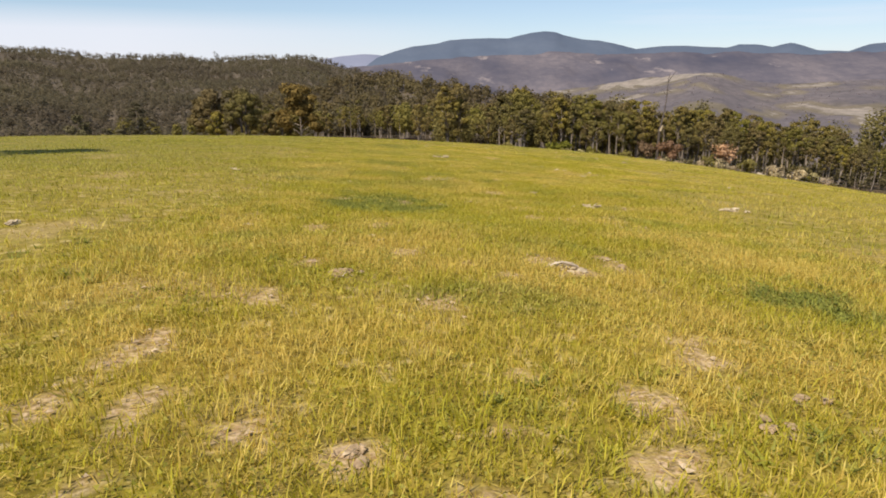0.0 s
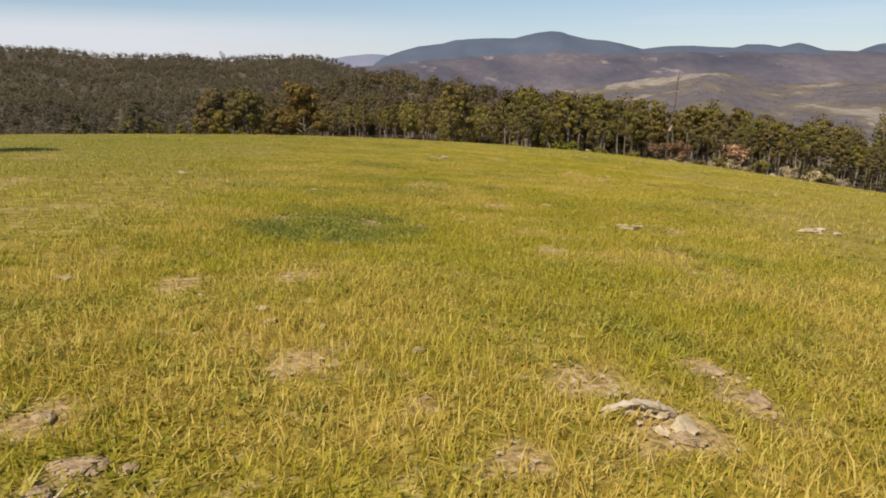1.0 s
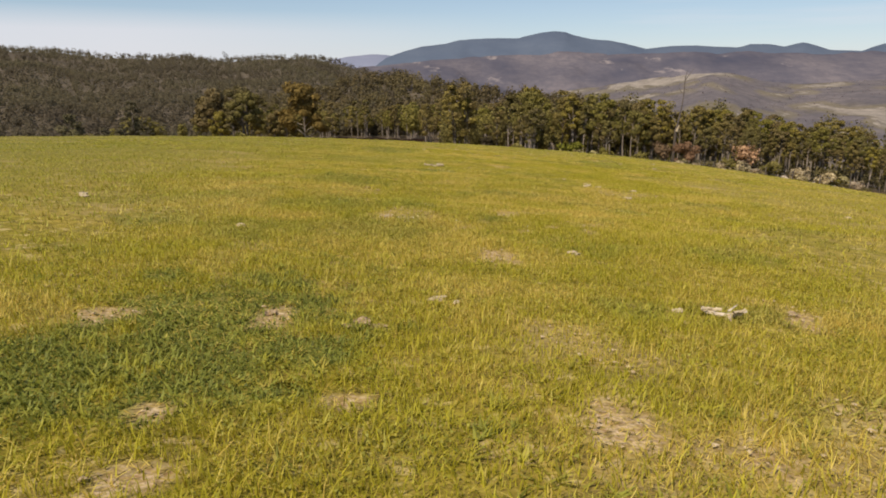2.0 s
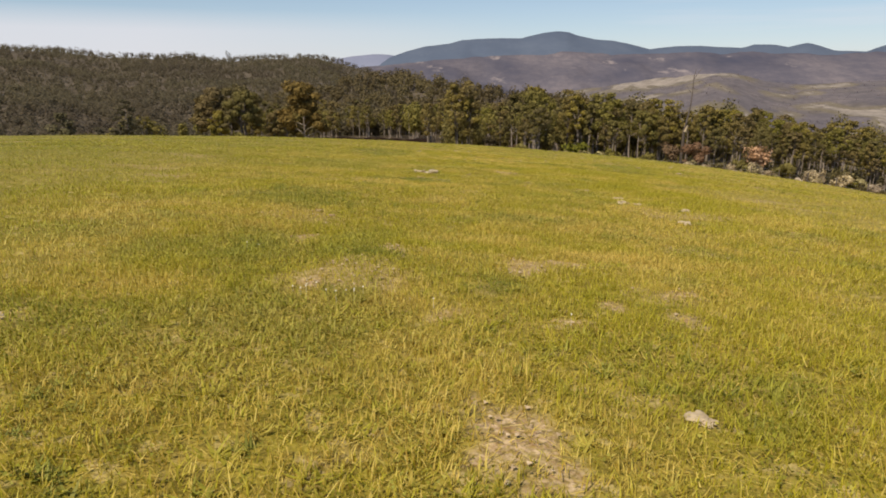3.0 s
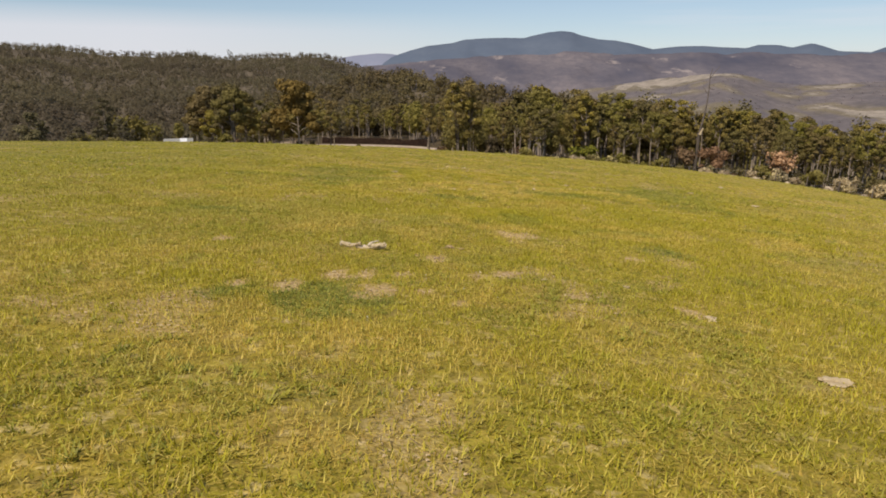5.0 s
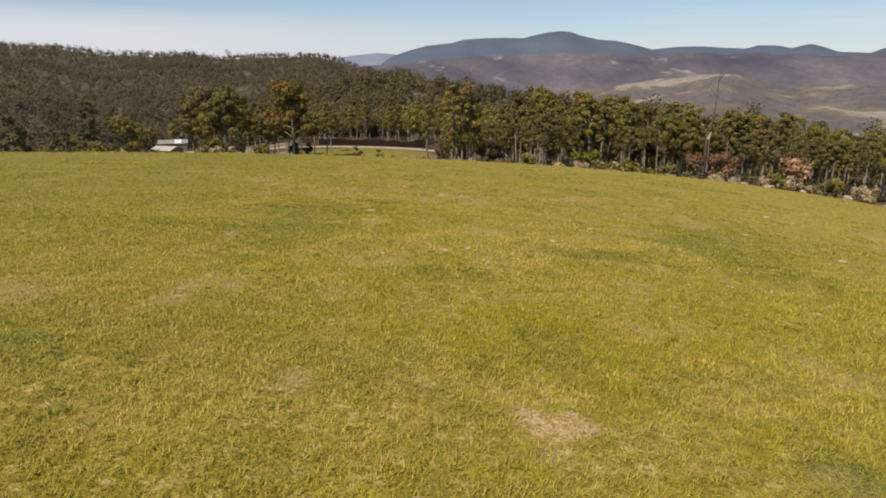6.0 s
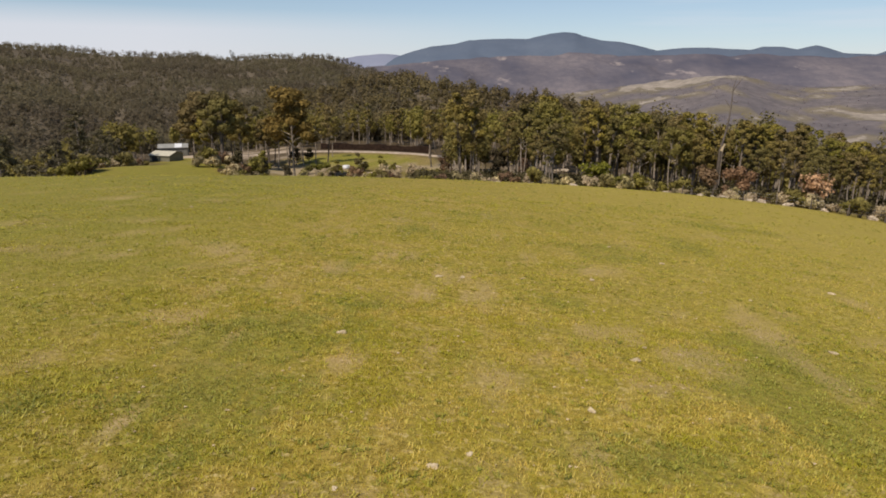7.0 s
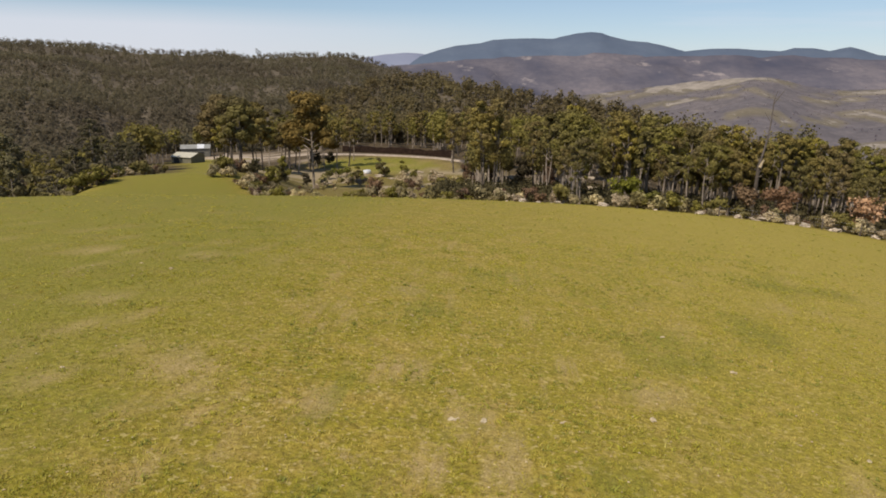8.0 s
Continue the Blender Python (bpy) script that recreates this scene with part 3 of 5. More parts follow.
build_range("backdrop", "range on the skyline, paled by painted haze", 4950, 900,
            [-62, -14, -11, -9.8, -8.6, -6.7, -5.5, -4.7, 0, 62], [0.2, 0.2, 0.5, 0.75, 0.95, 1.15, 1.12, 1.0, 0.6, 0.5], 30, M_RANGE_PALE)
build_range("backdrop", "forested mountain range far across the valley, painted haze blue", 4800, 1300,
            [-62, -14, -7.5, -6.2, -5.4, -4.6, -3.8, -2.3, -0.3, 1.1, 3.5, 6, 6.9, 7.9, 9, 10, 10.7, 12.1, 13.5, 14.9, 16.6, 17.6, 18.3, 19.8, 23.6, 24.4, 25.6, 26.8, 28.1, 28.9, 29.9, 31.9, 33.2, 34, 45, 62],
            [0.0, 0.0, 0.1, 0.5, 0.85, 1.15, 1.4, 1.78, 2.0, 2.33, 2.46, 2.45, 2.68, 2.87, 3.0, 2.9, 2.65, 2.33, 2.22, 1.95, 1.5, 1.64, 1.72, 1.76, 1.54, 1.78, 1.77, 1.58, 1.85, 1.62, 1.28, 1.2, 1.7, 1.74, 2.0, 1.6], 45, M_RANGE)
build_range("backdrop", "wooded range behind the open valley, purple-brown with painted haze", 3700, 1150,
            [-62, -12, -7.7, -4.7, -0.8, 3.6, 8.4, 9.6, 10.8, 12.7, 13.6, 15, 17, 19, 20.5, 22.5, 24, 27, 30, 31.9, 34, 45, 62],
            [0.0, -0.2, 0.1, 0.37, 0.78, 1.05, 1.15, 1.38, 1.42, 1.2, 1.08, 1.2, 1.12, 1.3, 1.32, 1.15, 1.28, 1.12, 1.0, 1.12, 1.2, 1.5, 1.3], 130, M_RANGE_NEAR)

# ---------------------------------------------------------------- trees
def leaf_clumps(centres, size, r, flat=0.6, out=None):
    """One ragged, pointed leaf spray for each centre; out: the way out of the crown, which the spray roughly faces."""
    n = len(centres)
    a = r.normal(size=(n, 3))
    if out is None:
        a[:, 2] *= flat
        face = np.cross(a, r.normal(size=(n, 3)))
    else:
        face = out / (np.linalg.norm(out, axis=1)[:, None] + 1e-6) + r.normal(size=(n, 3)) * 0.42
    face /= np.linalg.norm(face, axis=1)[:, None]
    a = np.cross(face, a)
    a /= np.linalg.norm(a, axis=1)[:, None]
    b = np.cross(face, a)
    s = size * r.uniform(0.6, 1.4, (n, 1))
    k = r.uniform(0.5, 1.0, (3, n, 1))
    v = np.stack([centres + a * s * k[0], centres - a * s * 0.5 + b * s * k[1] * 0.8, centres - a * s * 0.5 - b * s * k[2] * 0.8], 1)
    return v.reshape(-1, 3), np.arange(3 * n).reshape(n, 3)


def limb(p0, p1, r0, r1, sides=6, bend=0.0, steps=4, r=None):
    """A tapered, slightly bent branch."""
    p0, p1 = np.array(p0, float), np.array(p1, float)
    ax = p1 - p0
    ln = np.linalg.norm(ax)
    ax = ax / ln
    side = np.cross(ax, [0.3, 0.9, 0.2])
    side /= np.linalg.norm(side)
    up = np.cross(ax, side)
    off = (r.normal(size=2) if r is not None else np.zeros(2)) * bend * ln
    verts = []
    for s in np.linspace(0, 1, steps + 1):
        c = p0 + ax * ln * s + (side * off[0] + up * off[1]) * math.sin(s * math.pi)
        rad = r0 + (r1 - r0) * s
        for k in range(sides):
            t = 2 * math.pi * k / sides
            verts.append(c + rad * (math.cos(t) * side + math.sin(t) * up))
    faces = []
    for j in range(steps):
        for k in range(sides):
            faces.append((j * sides + k, j * sides + (k + 1) % sides, (j + 1) * sides + (k + 1) % sides, (j + 1) * sides + k))
    return np.array(verts), np.array(faces)


def joined(pieces):
    vs, fs, n = [], [], 0
    for v, f in pieces:
        vs.append(v)
        fs.append(f + n)
        n += len(v)
    return np.concatenate(vs), np.concatenate(fs)


def gum_meshes(seed, tall, spread, clear, leaves, size, bark, leaf, clusters=13, limbs=8, stout=0.0125):
    """Trunk with limbs, and a crown of leaf clumps in clusters at the limbs' ends."""
    r = np.random.default_rng(seed)
    lean = r.normal(size=2) * 0.03 * tall
    top = np.array([lean[0], lean[1], tall * 0.82])
    girth = stout * tall
    pieces = [limb((0, 0, -0.8), top, girth * 1.15, girth * 0.22, 7, 0.02, 7, r)]
    ends = []
    for k in range(clusters):
        h = clear + (0.95 - clear) * (k + 0.5) / clusters
        a = k * 2.4 + r.uniform(-0.5, 0.5)
        env = math.sqrt(max(0.06, 1 - ((h - 0.66) / 0.36) ** 2))
        rad = spread * env * r.uniform(0.25, 1.1)
        e = np.array([math.cos(a) * rad, math.sin(a) * rad, h * tall]) + [lean[0] * h, lean[1] * h, 0]
        ends.append(e)
        if k < limbs:
            start = top * max(0.3, h * 0.8) / 0.82
            pieces.append(limb(start, e, girth * 0.4, girth * 0.08, 5, 0.06, 3, r))
    ends.append(np.array([lean[0], lean[1], tall * 0.93]))
    pts, outs = [], []
    for e in ends:
        n = leaves // len(ends)
        q = r.normal(size=(n, 3))
        q /= np.linalg.norm(q, axis=1)[:, None]
        q *= r.uniform(0.35, 1.0, (n, 1)) ** 0.6
        sc = spread * r.uniform(0.22, 0.44)
        pts.append(e + q * [sc, sc, sc * r.uniform(0.5, 0.85)])
        outs.append(q + 0.5 * (e - [0, 0, tall * 0.62]) / spread)
    v, f = leaf_clumps(np.concatenate(pts), size, r, 0.6, np.concatenate(outs))
    tv, tf = joined(pieces)
    return mesh_of("trunk", tv, tf, bark, True), mesh_of("crown", v, f, leaf)


def plant(name, label, category, trunk, crown, x, y, turn=0.0, scale=1.0, group="", sink=0.0):
    ob = new(name)
    ob.empty_display_size = 0.5
    part("trunk", trunk, ob)
    part("crown", crown, ob)
    ob.matrix_basis = pose(x, y, float(height(x, y)) - sink, 0, 0, turn) @ Matrix.Diagonal((scale, scale, scale, 1))
    return tagged(ob, label, category, group)


def forest(name, label, xs, ys, tall, mat, leaves, size, seed, clear=0.3, trunks=True, spread=0.26):
    """Far woods as one object: every tree has a thin trunk and a ragged crown of clumps."""
    r = np.random.default_rng(seed)
    n = len(xs)
    zs = height(xs, ys)
    h = tall * r.uniform(0.6, 1.15, n)
    c = r.normal(size=(n, leaves, 3))
    c /= np.linalg.norm(c, axis=2)[..., None]
    c *= r.uniform(0.2, 1.0, (n, leaves, 1)) ** 0.5
    wide = spread * h * r.uniform(0.75, 1.3, n)
    lop = r.normal(size=(n, 1, 3)) * 0.15
    c = c + lop * (r.uniform(size=(n, leaves, 1)) > 0.5)
    mid = clear + (1 - clear) / 2
    pts = np.stack([xs[:, None] + c[..., 0] * wide[:, None], ys[:, None] + c[..., 1] * wide[:, None],
                    zs[:, None] + h[:, None] * (mid + c[..., 2] * (1 - clear) / 2)], -1).reshape(-1, 3)
    v, f = leaf_clumps(pts, size, r, 0.6, (c + [0, 0, 0.25]).reshape(-1, 3))
    me = mesh_of(name, v, f, mat)
    ob = tagged(new(name, me), label, "forest", kind="stuff")
    if trunks:
        g = 0.016 * h
        k = np.array([[-1, -0.6], [1, -0.6], [0, 1.1]])
        lo = np.stack([xs[:, None] + k[:, 0] * g[:, None], ys[:, None] + k[:, 1] * g[:, None], np.repeat(zs[:, None] - 0.5, 3, 1)], -1)
        sway = r.normal(size=(n, 1, 2)) * 0.03 * h[:, None, None]
        hi = np.stack([xs[:, None] + k[:, 0] * g[:, None] * 0.3, ys[:, None] + k[:, 1] * g[:, None] * 0.3, np.repeat((zs + h * 0.8)[:, None], 3, 1)], -1)
        hi[..., :2] += sway
        tv = np.concatenate([lo, hi], 1).reshape(-1, 3)
        b = np.arange(n)[:, None, None] * 6
        q = np.array([[0, 1, 4, 3], [1, 2, 5, 4], [2, 0, 3, 5]])[None]
        tr = mesh_of("trunks", tv, (b + q).reshape(-1, 4), M_BARK)
        tob = part("trunks", tr, ob)
        tagged(tob, "slender pale tree trunks", kind="stuff")
    return ob


def scatter(n, az0, az1, r0, r1, seed, keep=None, even=1.0):
    """Places over a sector of the land, thinner with distance as even falls."""
    r = np.random.default_rng(seed)
    a = np.radians(r.uniform(az0, az1, n))
    d = (r0 ** (2 * even) + r.uniform(size=n) * (r1 ** (2 * even) - r0 ** (2 * even))) ** (0.5 / even)
    x, y = d * np.sin(a), 10 + d * np.cos(a)
    if keep is not None:
        k = keep(x, y)
        x, y = x[k], y[k]
    return x, y


def off_clearing(x, y):
    return (np.hypot((x + 34) / 42, (y - 222) / 50) > 1) & (np.hypot((x + 82) / 26, (y - 262) / 22) > 1) & (bearing(x, y)[1] > paddock_reach(bearing(x, y)[0]) + 8) & (np.hypot((x + 108) / 26, (y - 284) / 14) > 1) & ~((bearing(x, y)[0] > -25.4) & (bearing(x, y)[0] < -19) & (bearing(x, y)[1] < 300))


x, y = scatter(620, -46, 44, 185, 390, 101, off_clearing, 0.6)
forest("forest", "open gum forest on the slopes below the paddock", x, y, 14, M_LEAF_FAR, 260, 0.8, 1, 0.35)
x, y = scatter(3000, -16, 42, 330, 720, 102, None, 0.7)
forest("forest", "dense olive gum forest on the nearer ridge", x, y, 13.5, M_LEAF_FAR, 70, 1.25, 2, 0.25)
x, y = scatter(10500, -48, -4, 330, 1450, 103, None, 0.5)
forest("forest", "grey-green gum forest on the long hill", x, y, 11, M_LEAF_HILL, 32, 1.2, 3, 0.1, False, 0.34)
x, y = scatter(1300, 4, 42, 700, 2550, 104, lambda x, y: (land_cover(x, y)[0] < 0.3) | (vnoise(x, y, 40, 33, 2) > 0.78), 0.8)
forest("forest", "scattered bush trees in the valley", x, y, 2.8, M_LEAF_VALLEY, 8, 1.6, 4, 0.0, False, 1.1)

# ---------------------------------------------------------------- trees that stand out
GUMS = [gum_meshes(200 + k, 13.0 + 1.2 * (k % 3), 2.0 + 0.4 * (k % 4), (0.58, 0.5, 0.38)[k % 3], 2000, 0.24, M_BARK_DARK if k == 2 else M_BARK, M_LEAF if k % 2 else M_LEAF_WARM, 15, 11) for k in range(6)]
DULL = [gum_meshes(230 + k, 13.0 + 1.2 * k, 2.3 + 0.3 * k, 0.36, 1700, 0.27, M_BARK, M_LEAF_DULL, 15, 8) for k in range(3)]
BIG = [gum_meshes(300 + k, 21, (6.2, 4.6, 4.9)[k], 0.44, 7000, 0.42, (M_BARK, M_BARK_DARK, M_BARK_DARK)[k], (M_LEAF_GOLD, M_LEAF_WARM, M_LEAF_WARM)[k], 18, 12) for k in range(3)]
W_GUM = "olive gum tree with a slender trunk below the fence"

gold_gum = plant("gum_tree", "tall gum with golden-olive crown and bare pale trunk", "tree", *BIG[0], -34.6, 161, 20, 0.98, "tall gums by the clearing")
for bx, by, bt, bs, bk in ((-69, 198, 40, 1.08, 2), (-63, 204, 160, 1.0, 1), (-75, 206, 250, 1.0, 2), (-58, 196, 310, 0.86, 1), (-54, 207, 80, 0.8, 1),
                           (-66, 190, 120, 0.7, 1), (-50, 215, 10, 0.75, 1)):
    plant("gum_tree", "tall olive gum with bare trunk beside the clearing", "tree", *BIG[bk], bx, by, bt, bs * 0.92, "tall gums by the clearing")

STOUT = gum_meshes(312, 15, 4.0, 0.5, 4500, 0.34, M_BARK_DARK, M_LEAF, 15, 10, 0.027)
for bx, by, bt, bs in ((-40.8, 136, 30, 0.78), (-45.6, 148, 200, 0.95), (-50.5, 156, 100, 0.8)):
    plant("gum_tree", "stout dark-barked gum standing below the brow", "tree", *STOUT, bx, by, bt, bs, "stout gums below the brow")


def canopy_top(a, d):
    """The upper edge of the wood below the fence, by bearing and distance: it falls away with the hill."""
    return 0.8 + (d + 5.5) * np.interp(a, [-2, 3, 7.6, 10.7, 13.6, 15.6, 18, 20.5, 24.8, 26.9, 29, 30.7, 32, 34, 36],
                                       [-0.006, -0.0163, -0.0272, -0.0344, -0.0429, -0.0487, -0.052, -0.058, -0.0616, -0.0647, -0.0743, -0.0792, -0.068, -0.081, -0.0955])


r_t = np.random.default_rng(55)
behind = []
for k in range(520):
    a, d = r_t.uniform(-2, 38), r_t.uniform(0, 1) ** 1.4 * 80 + 101
    px, py = d * math.sin(radians(a)), 10 + d * math.cos(radians(a))
    if d < float(paddock_reach(a)) + (14 if a < 8 else 8) or (a < 7 and d < 124):
        continue
    if any(abs(a - ka) < kw and d < kd for ka, kw, kd in ((21.0, 1.7, 119), (11.3, 1.3, 116), (23.6, 1.6, 106), (13.2, 0.9, 110), (9.4, 0.9, 172), (3.6, 1.2, 172), (-1.2, 1.0, 190))):
        continue
    if d > 137:
        if a < 24 or k % 3 == 0:
            behind.append((px, py))
        continue
    t, c = GUMS[k % 6]
    room = (1.12 if a > 13 else 1.03) * (float(canopy_top(a, d)) - float(height(px, py))) / (13.0 + 1.2 * (k % 3))
    plant("gum_tree", W_GUM, "tree", t, c, px, py, r_t.uniform(0, 360), min(1.2, room * (r_t.uniform(0.75, 1.03) if d > 116 else r_t.uniform(0.55, 0.92))), "gums below the fence")
behind = np.array(behind)
forest("forest", "olive gums with slender trunks deeper in the wood", behind[:, 0], behind[:, 1], 14.0, M_LEAF, 620, 0.36, 71, 0.38, True, 0.17)
for k in range(85):
    a, d = r_t.uniform(-44, -24.5), r_t.uniform(85, 200)
    px, py = d * math.sin(radians(a)), 10 + d * math.cos(radians(a))
    if a > -25.6 or d < float(paddock_reach(a)) + 10 or math.hypot((px + 108) / 34, (py - 284) / 30) < 1:
        continue
    t, c = DULL[k % 3]
    plant("gum_tree", "dull olive gum tree on the side of the gully", "tree", t, c, px, py, r_t.uniform(0, 360), r_t.uniform(0.6, 0.95) * (0.62 if a > -29 else 1.0), "gums in the gully")
plant("gum_tree", "lone gum tree on the shoulder of the paddock", "tree", *GUMS[1], -15.1, 9.8, 70, 0.8)


r_t = np.random.default_rng(57)
for k in range(26):
    a, d = r_t.uniform(-29.5, -24.9), r_t.uniform(165, 285)
    px, py = d * math.sin(radians(a)), 10 + d * math.cos(radians(a))
    t, c = DULL[k % 3]
    plant("gum_tree", "dull olive gum tree beside the sheds", "tree", t, c, px, py, r_t.uniform(0, 360), r_t.uniform(0.5, 0.8), "gums beside the sheds")


def dead_tree(x, y):
    """A leaning dead gum: thick broken butt, pale thin spar and stubs."""
    z = float(height(x, y))
    ob = tagged(new("dead_tree"), "leaning dead grey gum with a bare broken spar", "dead tree")
    ob.matrix_basis = pose(x, y, z)
    r = np.random.default_rng(9)
    part("trunk", mesh_of("trunk", *limb((0, 0, -0.6), (0.1, 0, 7.2), 0.30, 0.24, 9, 0.01, 5, r), M_BARK_DARK, True), ob)
    part("spar", mesh_of("spar", *limb((0.05, 0, 6.8), (1.0, 0.4, 16.3), 0.17, 0.06, 8, 0.02, 7, r), M_SPAR, True), ob, "bare grey-brown upper spar")
    part("burl", mesh_of("burl", *limb((0.2, -0.25, 6.9), (0.55, -0.35, 8.0), 0.24, 0.1, 8, 0.02, 3, r), M_PALE, True), ob, "pale torn wood at the break")
    for p0, p1 in (((0.98, 0.35, 15.6), (2.5, 0.8, 17.6)), ((0.98, 0.38, 16.0), (1.25, 0.3, 17.4)), ((0.9, 0.3, 14.4), (1.6, -0.3, 14.0)), ((0.8, 0.3, 13.4), (0.2, 0.9, 14.5))):
        part("stub", mesh_of("stub", *limb(p0, p1, 0.07, 0.025, 6, 0.05, 3, r), M_SPAR, True), ob)
    return ob


dead_tree(40.7, 118.5)
for a, w in ((-18.75, 1.15), (-18.55, 0.85), (-11.9, 0.7), (-31.0, 0.8)):
    plant("gum_tree", "gum tree standing up on the skyline of the long hill", "tree", *DULL[1], 1345 * math.sin(radians(a)), 10 + 1345 * math.cos(radians(a)), a * 90, w * 1.2, "gums on the skyline")


# ---------------------------------------------------------------- shrubs along the fence
def shrub_meshes(seed, wide, tall, leaf, n=420, size=0.2):
    r = np.random.default_rng(seed)
    pieces, pts, outs = [], [], []
    for k in range(9):
        a, rad = r.uniform(0, 6.28), wide * 0.5 * r.uniform(0.15, 0.8)
        e = np.array([math.cos(a) * rad, math.sin(a) * rad, tall * r.uniform(0.35, 0.85)])
        pieces.append(limb((e[0] * 0.15, e[1] * 0.15, -0.15), e, 0.035, 0.012, 4, 0.06, 2, r))
        q = r.normal(size=(n // 9, 3))
        q /= np.linalg.norm(q, axis=1)[:, None]
        q *= r.uniform(0.3, 1, (n // 9, 1)) ** 0.6
        pts.append(e + q * wide * r.uniform(0.16, 0.27) * [1, 1, 0.85])
        outs.append(q + [0, 0, 0.3])
    p = np.concatenate(pts)
    p[:, 2] = np.maximum(p[:, 2], 0.04)
    v, f = leaf_clumps(p, size, r, 1.0, np.concatenate(outs))
    sv, sf = joined(pieces)
    return mesh_of("stem", sv, sf, M_BARK_DARK, True), mesh_of("foliage", v, f, leaf)


def shrub(stems, foliage, x, y, turn, scale, label, group=""):
    ob = new("shrub")
    part("stem", stems, ob)
    part("foliage", foliage, ob)
    ob.matrix_basis = pose(x, y, float(height(x, y)), 0, 0, turn) @ Matrix.Diagonal((scale, scale, scale, 1))
    return tagged(ob, label, "shrub", group)


KINDS = [("low grey-green scrub bush on the verge", [shrub_meshes(400 + k, 2.0, 1.4, M_SHRUB) for k in range(2)]),
         ("pale dry silvery bush on the verge", [shrub_meshes(410 + k, 1.9, 1.2, M_SHRUB_GREY) for k in range(3)]),
         ("dark olive scrub bush on the verge", [shrub_meshes(420 + k, 2.2, 1.8, M_LEAF) for k in range(2)]),
         ("dry brown scrub bush on the verge", [shrub_meshes(430 + k, 2.0, 1.5, M_SHRUB_BROWN) for k in range(1)])]
r_s = np.random.default_rng(77)
for k in range(160):
    a = r_s.uniform(-19, 36)
    d = float(paddock_reach(a)) + 2.2 + abs(r_s.normal()) * (7 if a < 6 else 3.5)
    if a < 4 and k % 3 == 0:
        continue
    px, py = d * math.sin(radians(a)), 10 + d * math.cos(radians(a))
    label, shapes = KINDS[r_s.choice(4, p=[0.36, 0.40, 0.14, 0.10] if a > 6 else [0.34, 0.16, 0.36, 0.14])]
    shrub(*shapes[k % len(shapes)], px, py, r_s.uniform(0, 360), r_s.uniform(0.4, 1.45) ** (1.0 if a > 6 else 1.6) * (1.0 if a > 6 else 0.8), label, "scrub along the fence")
for k in range(26):
    a, d = r_s.uniform(-20.2, -17.5), r_s.uniform(112, 175)
    px, py = d * math.sin(radians(a)), 10 + d * math.cos(radians(a))
    label, shapes = KINDS[r_s.choice(4, p=[0.4, 0.1, 0.3, 0.2])]
    shrub(*shapes[k % len(shapes)], px, py, r_s.uniform(0, 360), r_s.uniform(0.8, 1.6), label, "scrub along the track")

for k in range(12):
    s = r_s.uniform(0, 1)
    px, py = -33.8 + (5.8) * s + r_s.normal() * 2.0, 111.5 + (6.5) * s + r_s.normal() * 3.0
    label, shapes = KINDS[r_s.choice(4, p=[0.3, 0.25, 0.1, 0.35])]
    shrub(*shapes[k % len(shapes)], px, py, r_s.uniform(0, 360), r_s.uniform(0.4, 0.95), label.replace("on the verge", "beside the track"), "scrub along the track")
for k in range(56):
    a = r_s.uniform(-33, -22.4)
    d = float(paddock_reach(a)) + r_s.uniform(1.5, 7) if a < -24.2 else r_s.uniform(105, 190)
    if a > -24.2:
        a = -23.9 - r_s.uniform(0, 1.4)
    px, py = d * math.sin(radians(a)), 10 + d * math.cos(radians(a))
    label, shapes = KINDS[r_s.choice(4, p=[0.35, 0.05, 0.5, 0.1])]
    shrub(*shapes[k % len(shapes)], px, py, r_s.uniform(0, 360), r_s.uniform(0.7, 1.3), label.replace("on the verge", "above the gully"), "scrub above the gully")

shrub(*shrub_meshes(450, 3.9, 3.6, M_SHRUB_RED, 800, 0.22), 43.0, 97.0, 30, 1.15, "round salmon-red bush behind the fence")
shrub(*shrub_meshes(451, 4.6, 4.8, M_SHRUB_RUSSET, 1100, 0.24), 38.0, 104.0, 80, 1.0, "russet-brown bushy sapling behind the fence")
shrub(*shrub_meshes(452, 3.6, 4.4, M_SHRUB_DULL, 800, 0.24), 34.6, 107.0, 200, 1.0, "dull reddish bushy sapling behind the fence")
shrub(*shrub_meshes(453, 3.8, 3.6, M_SHRUB_GREEN, 900, 0.24), 22.6, 119.0, 10, 1.35, "round bright yellow-green bush in the wood")
shrub(*shrub_meshes(454, 2.6, 2.6, M_SHRUB_GREEN, 500, 0.22), 24.6, 113.5, 90, 1.0, "small fresh green bush in the wood")


def wooded(x, y):
    az, r = bearing(x, y)
    return (r > paddock_reach(az) + 5) & off_clearing(x, y)


# this scrub also darkens the gaps under the crowns by its colour
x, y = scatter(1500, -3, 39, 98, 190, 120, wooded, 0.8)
forest("understorey", "low scrub and saplings between the gum trunks, coloured dark for canopy shade", x, y, 2.2, M_UNDER, 60, 0.25, 31, 0.05, False, 0.42)
x, y = scatter(700, -46, -24.6, 80, 210, 121, wooded, 0.8)
forest("understorey", "dull scrub covering the side of the gully", x, y, 3.0, M_LEAF_DULL, 46, 0.36, 32, 0.05, False, 0.45)


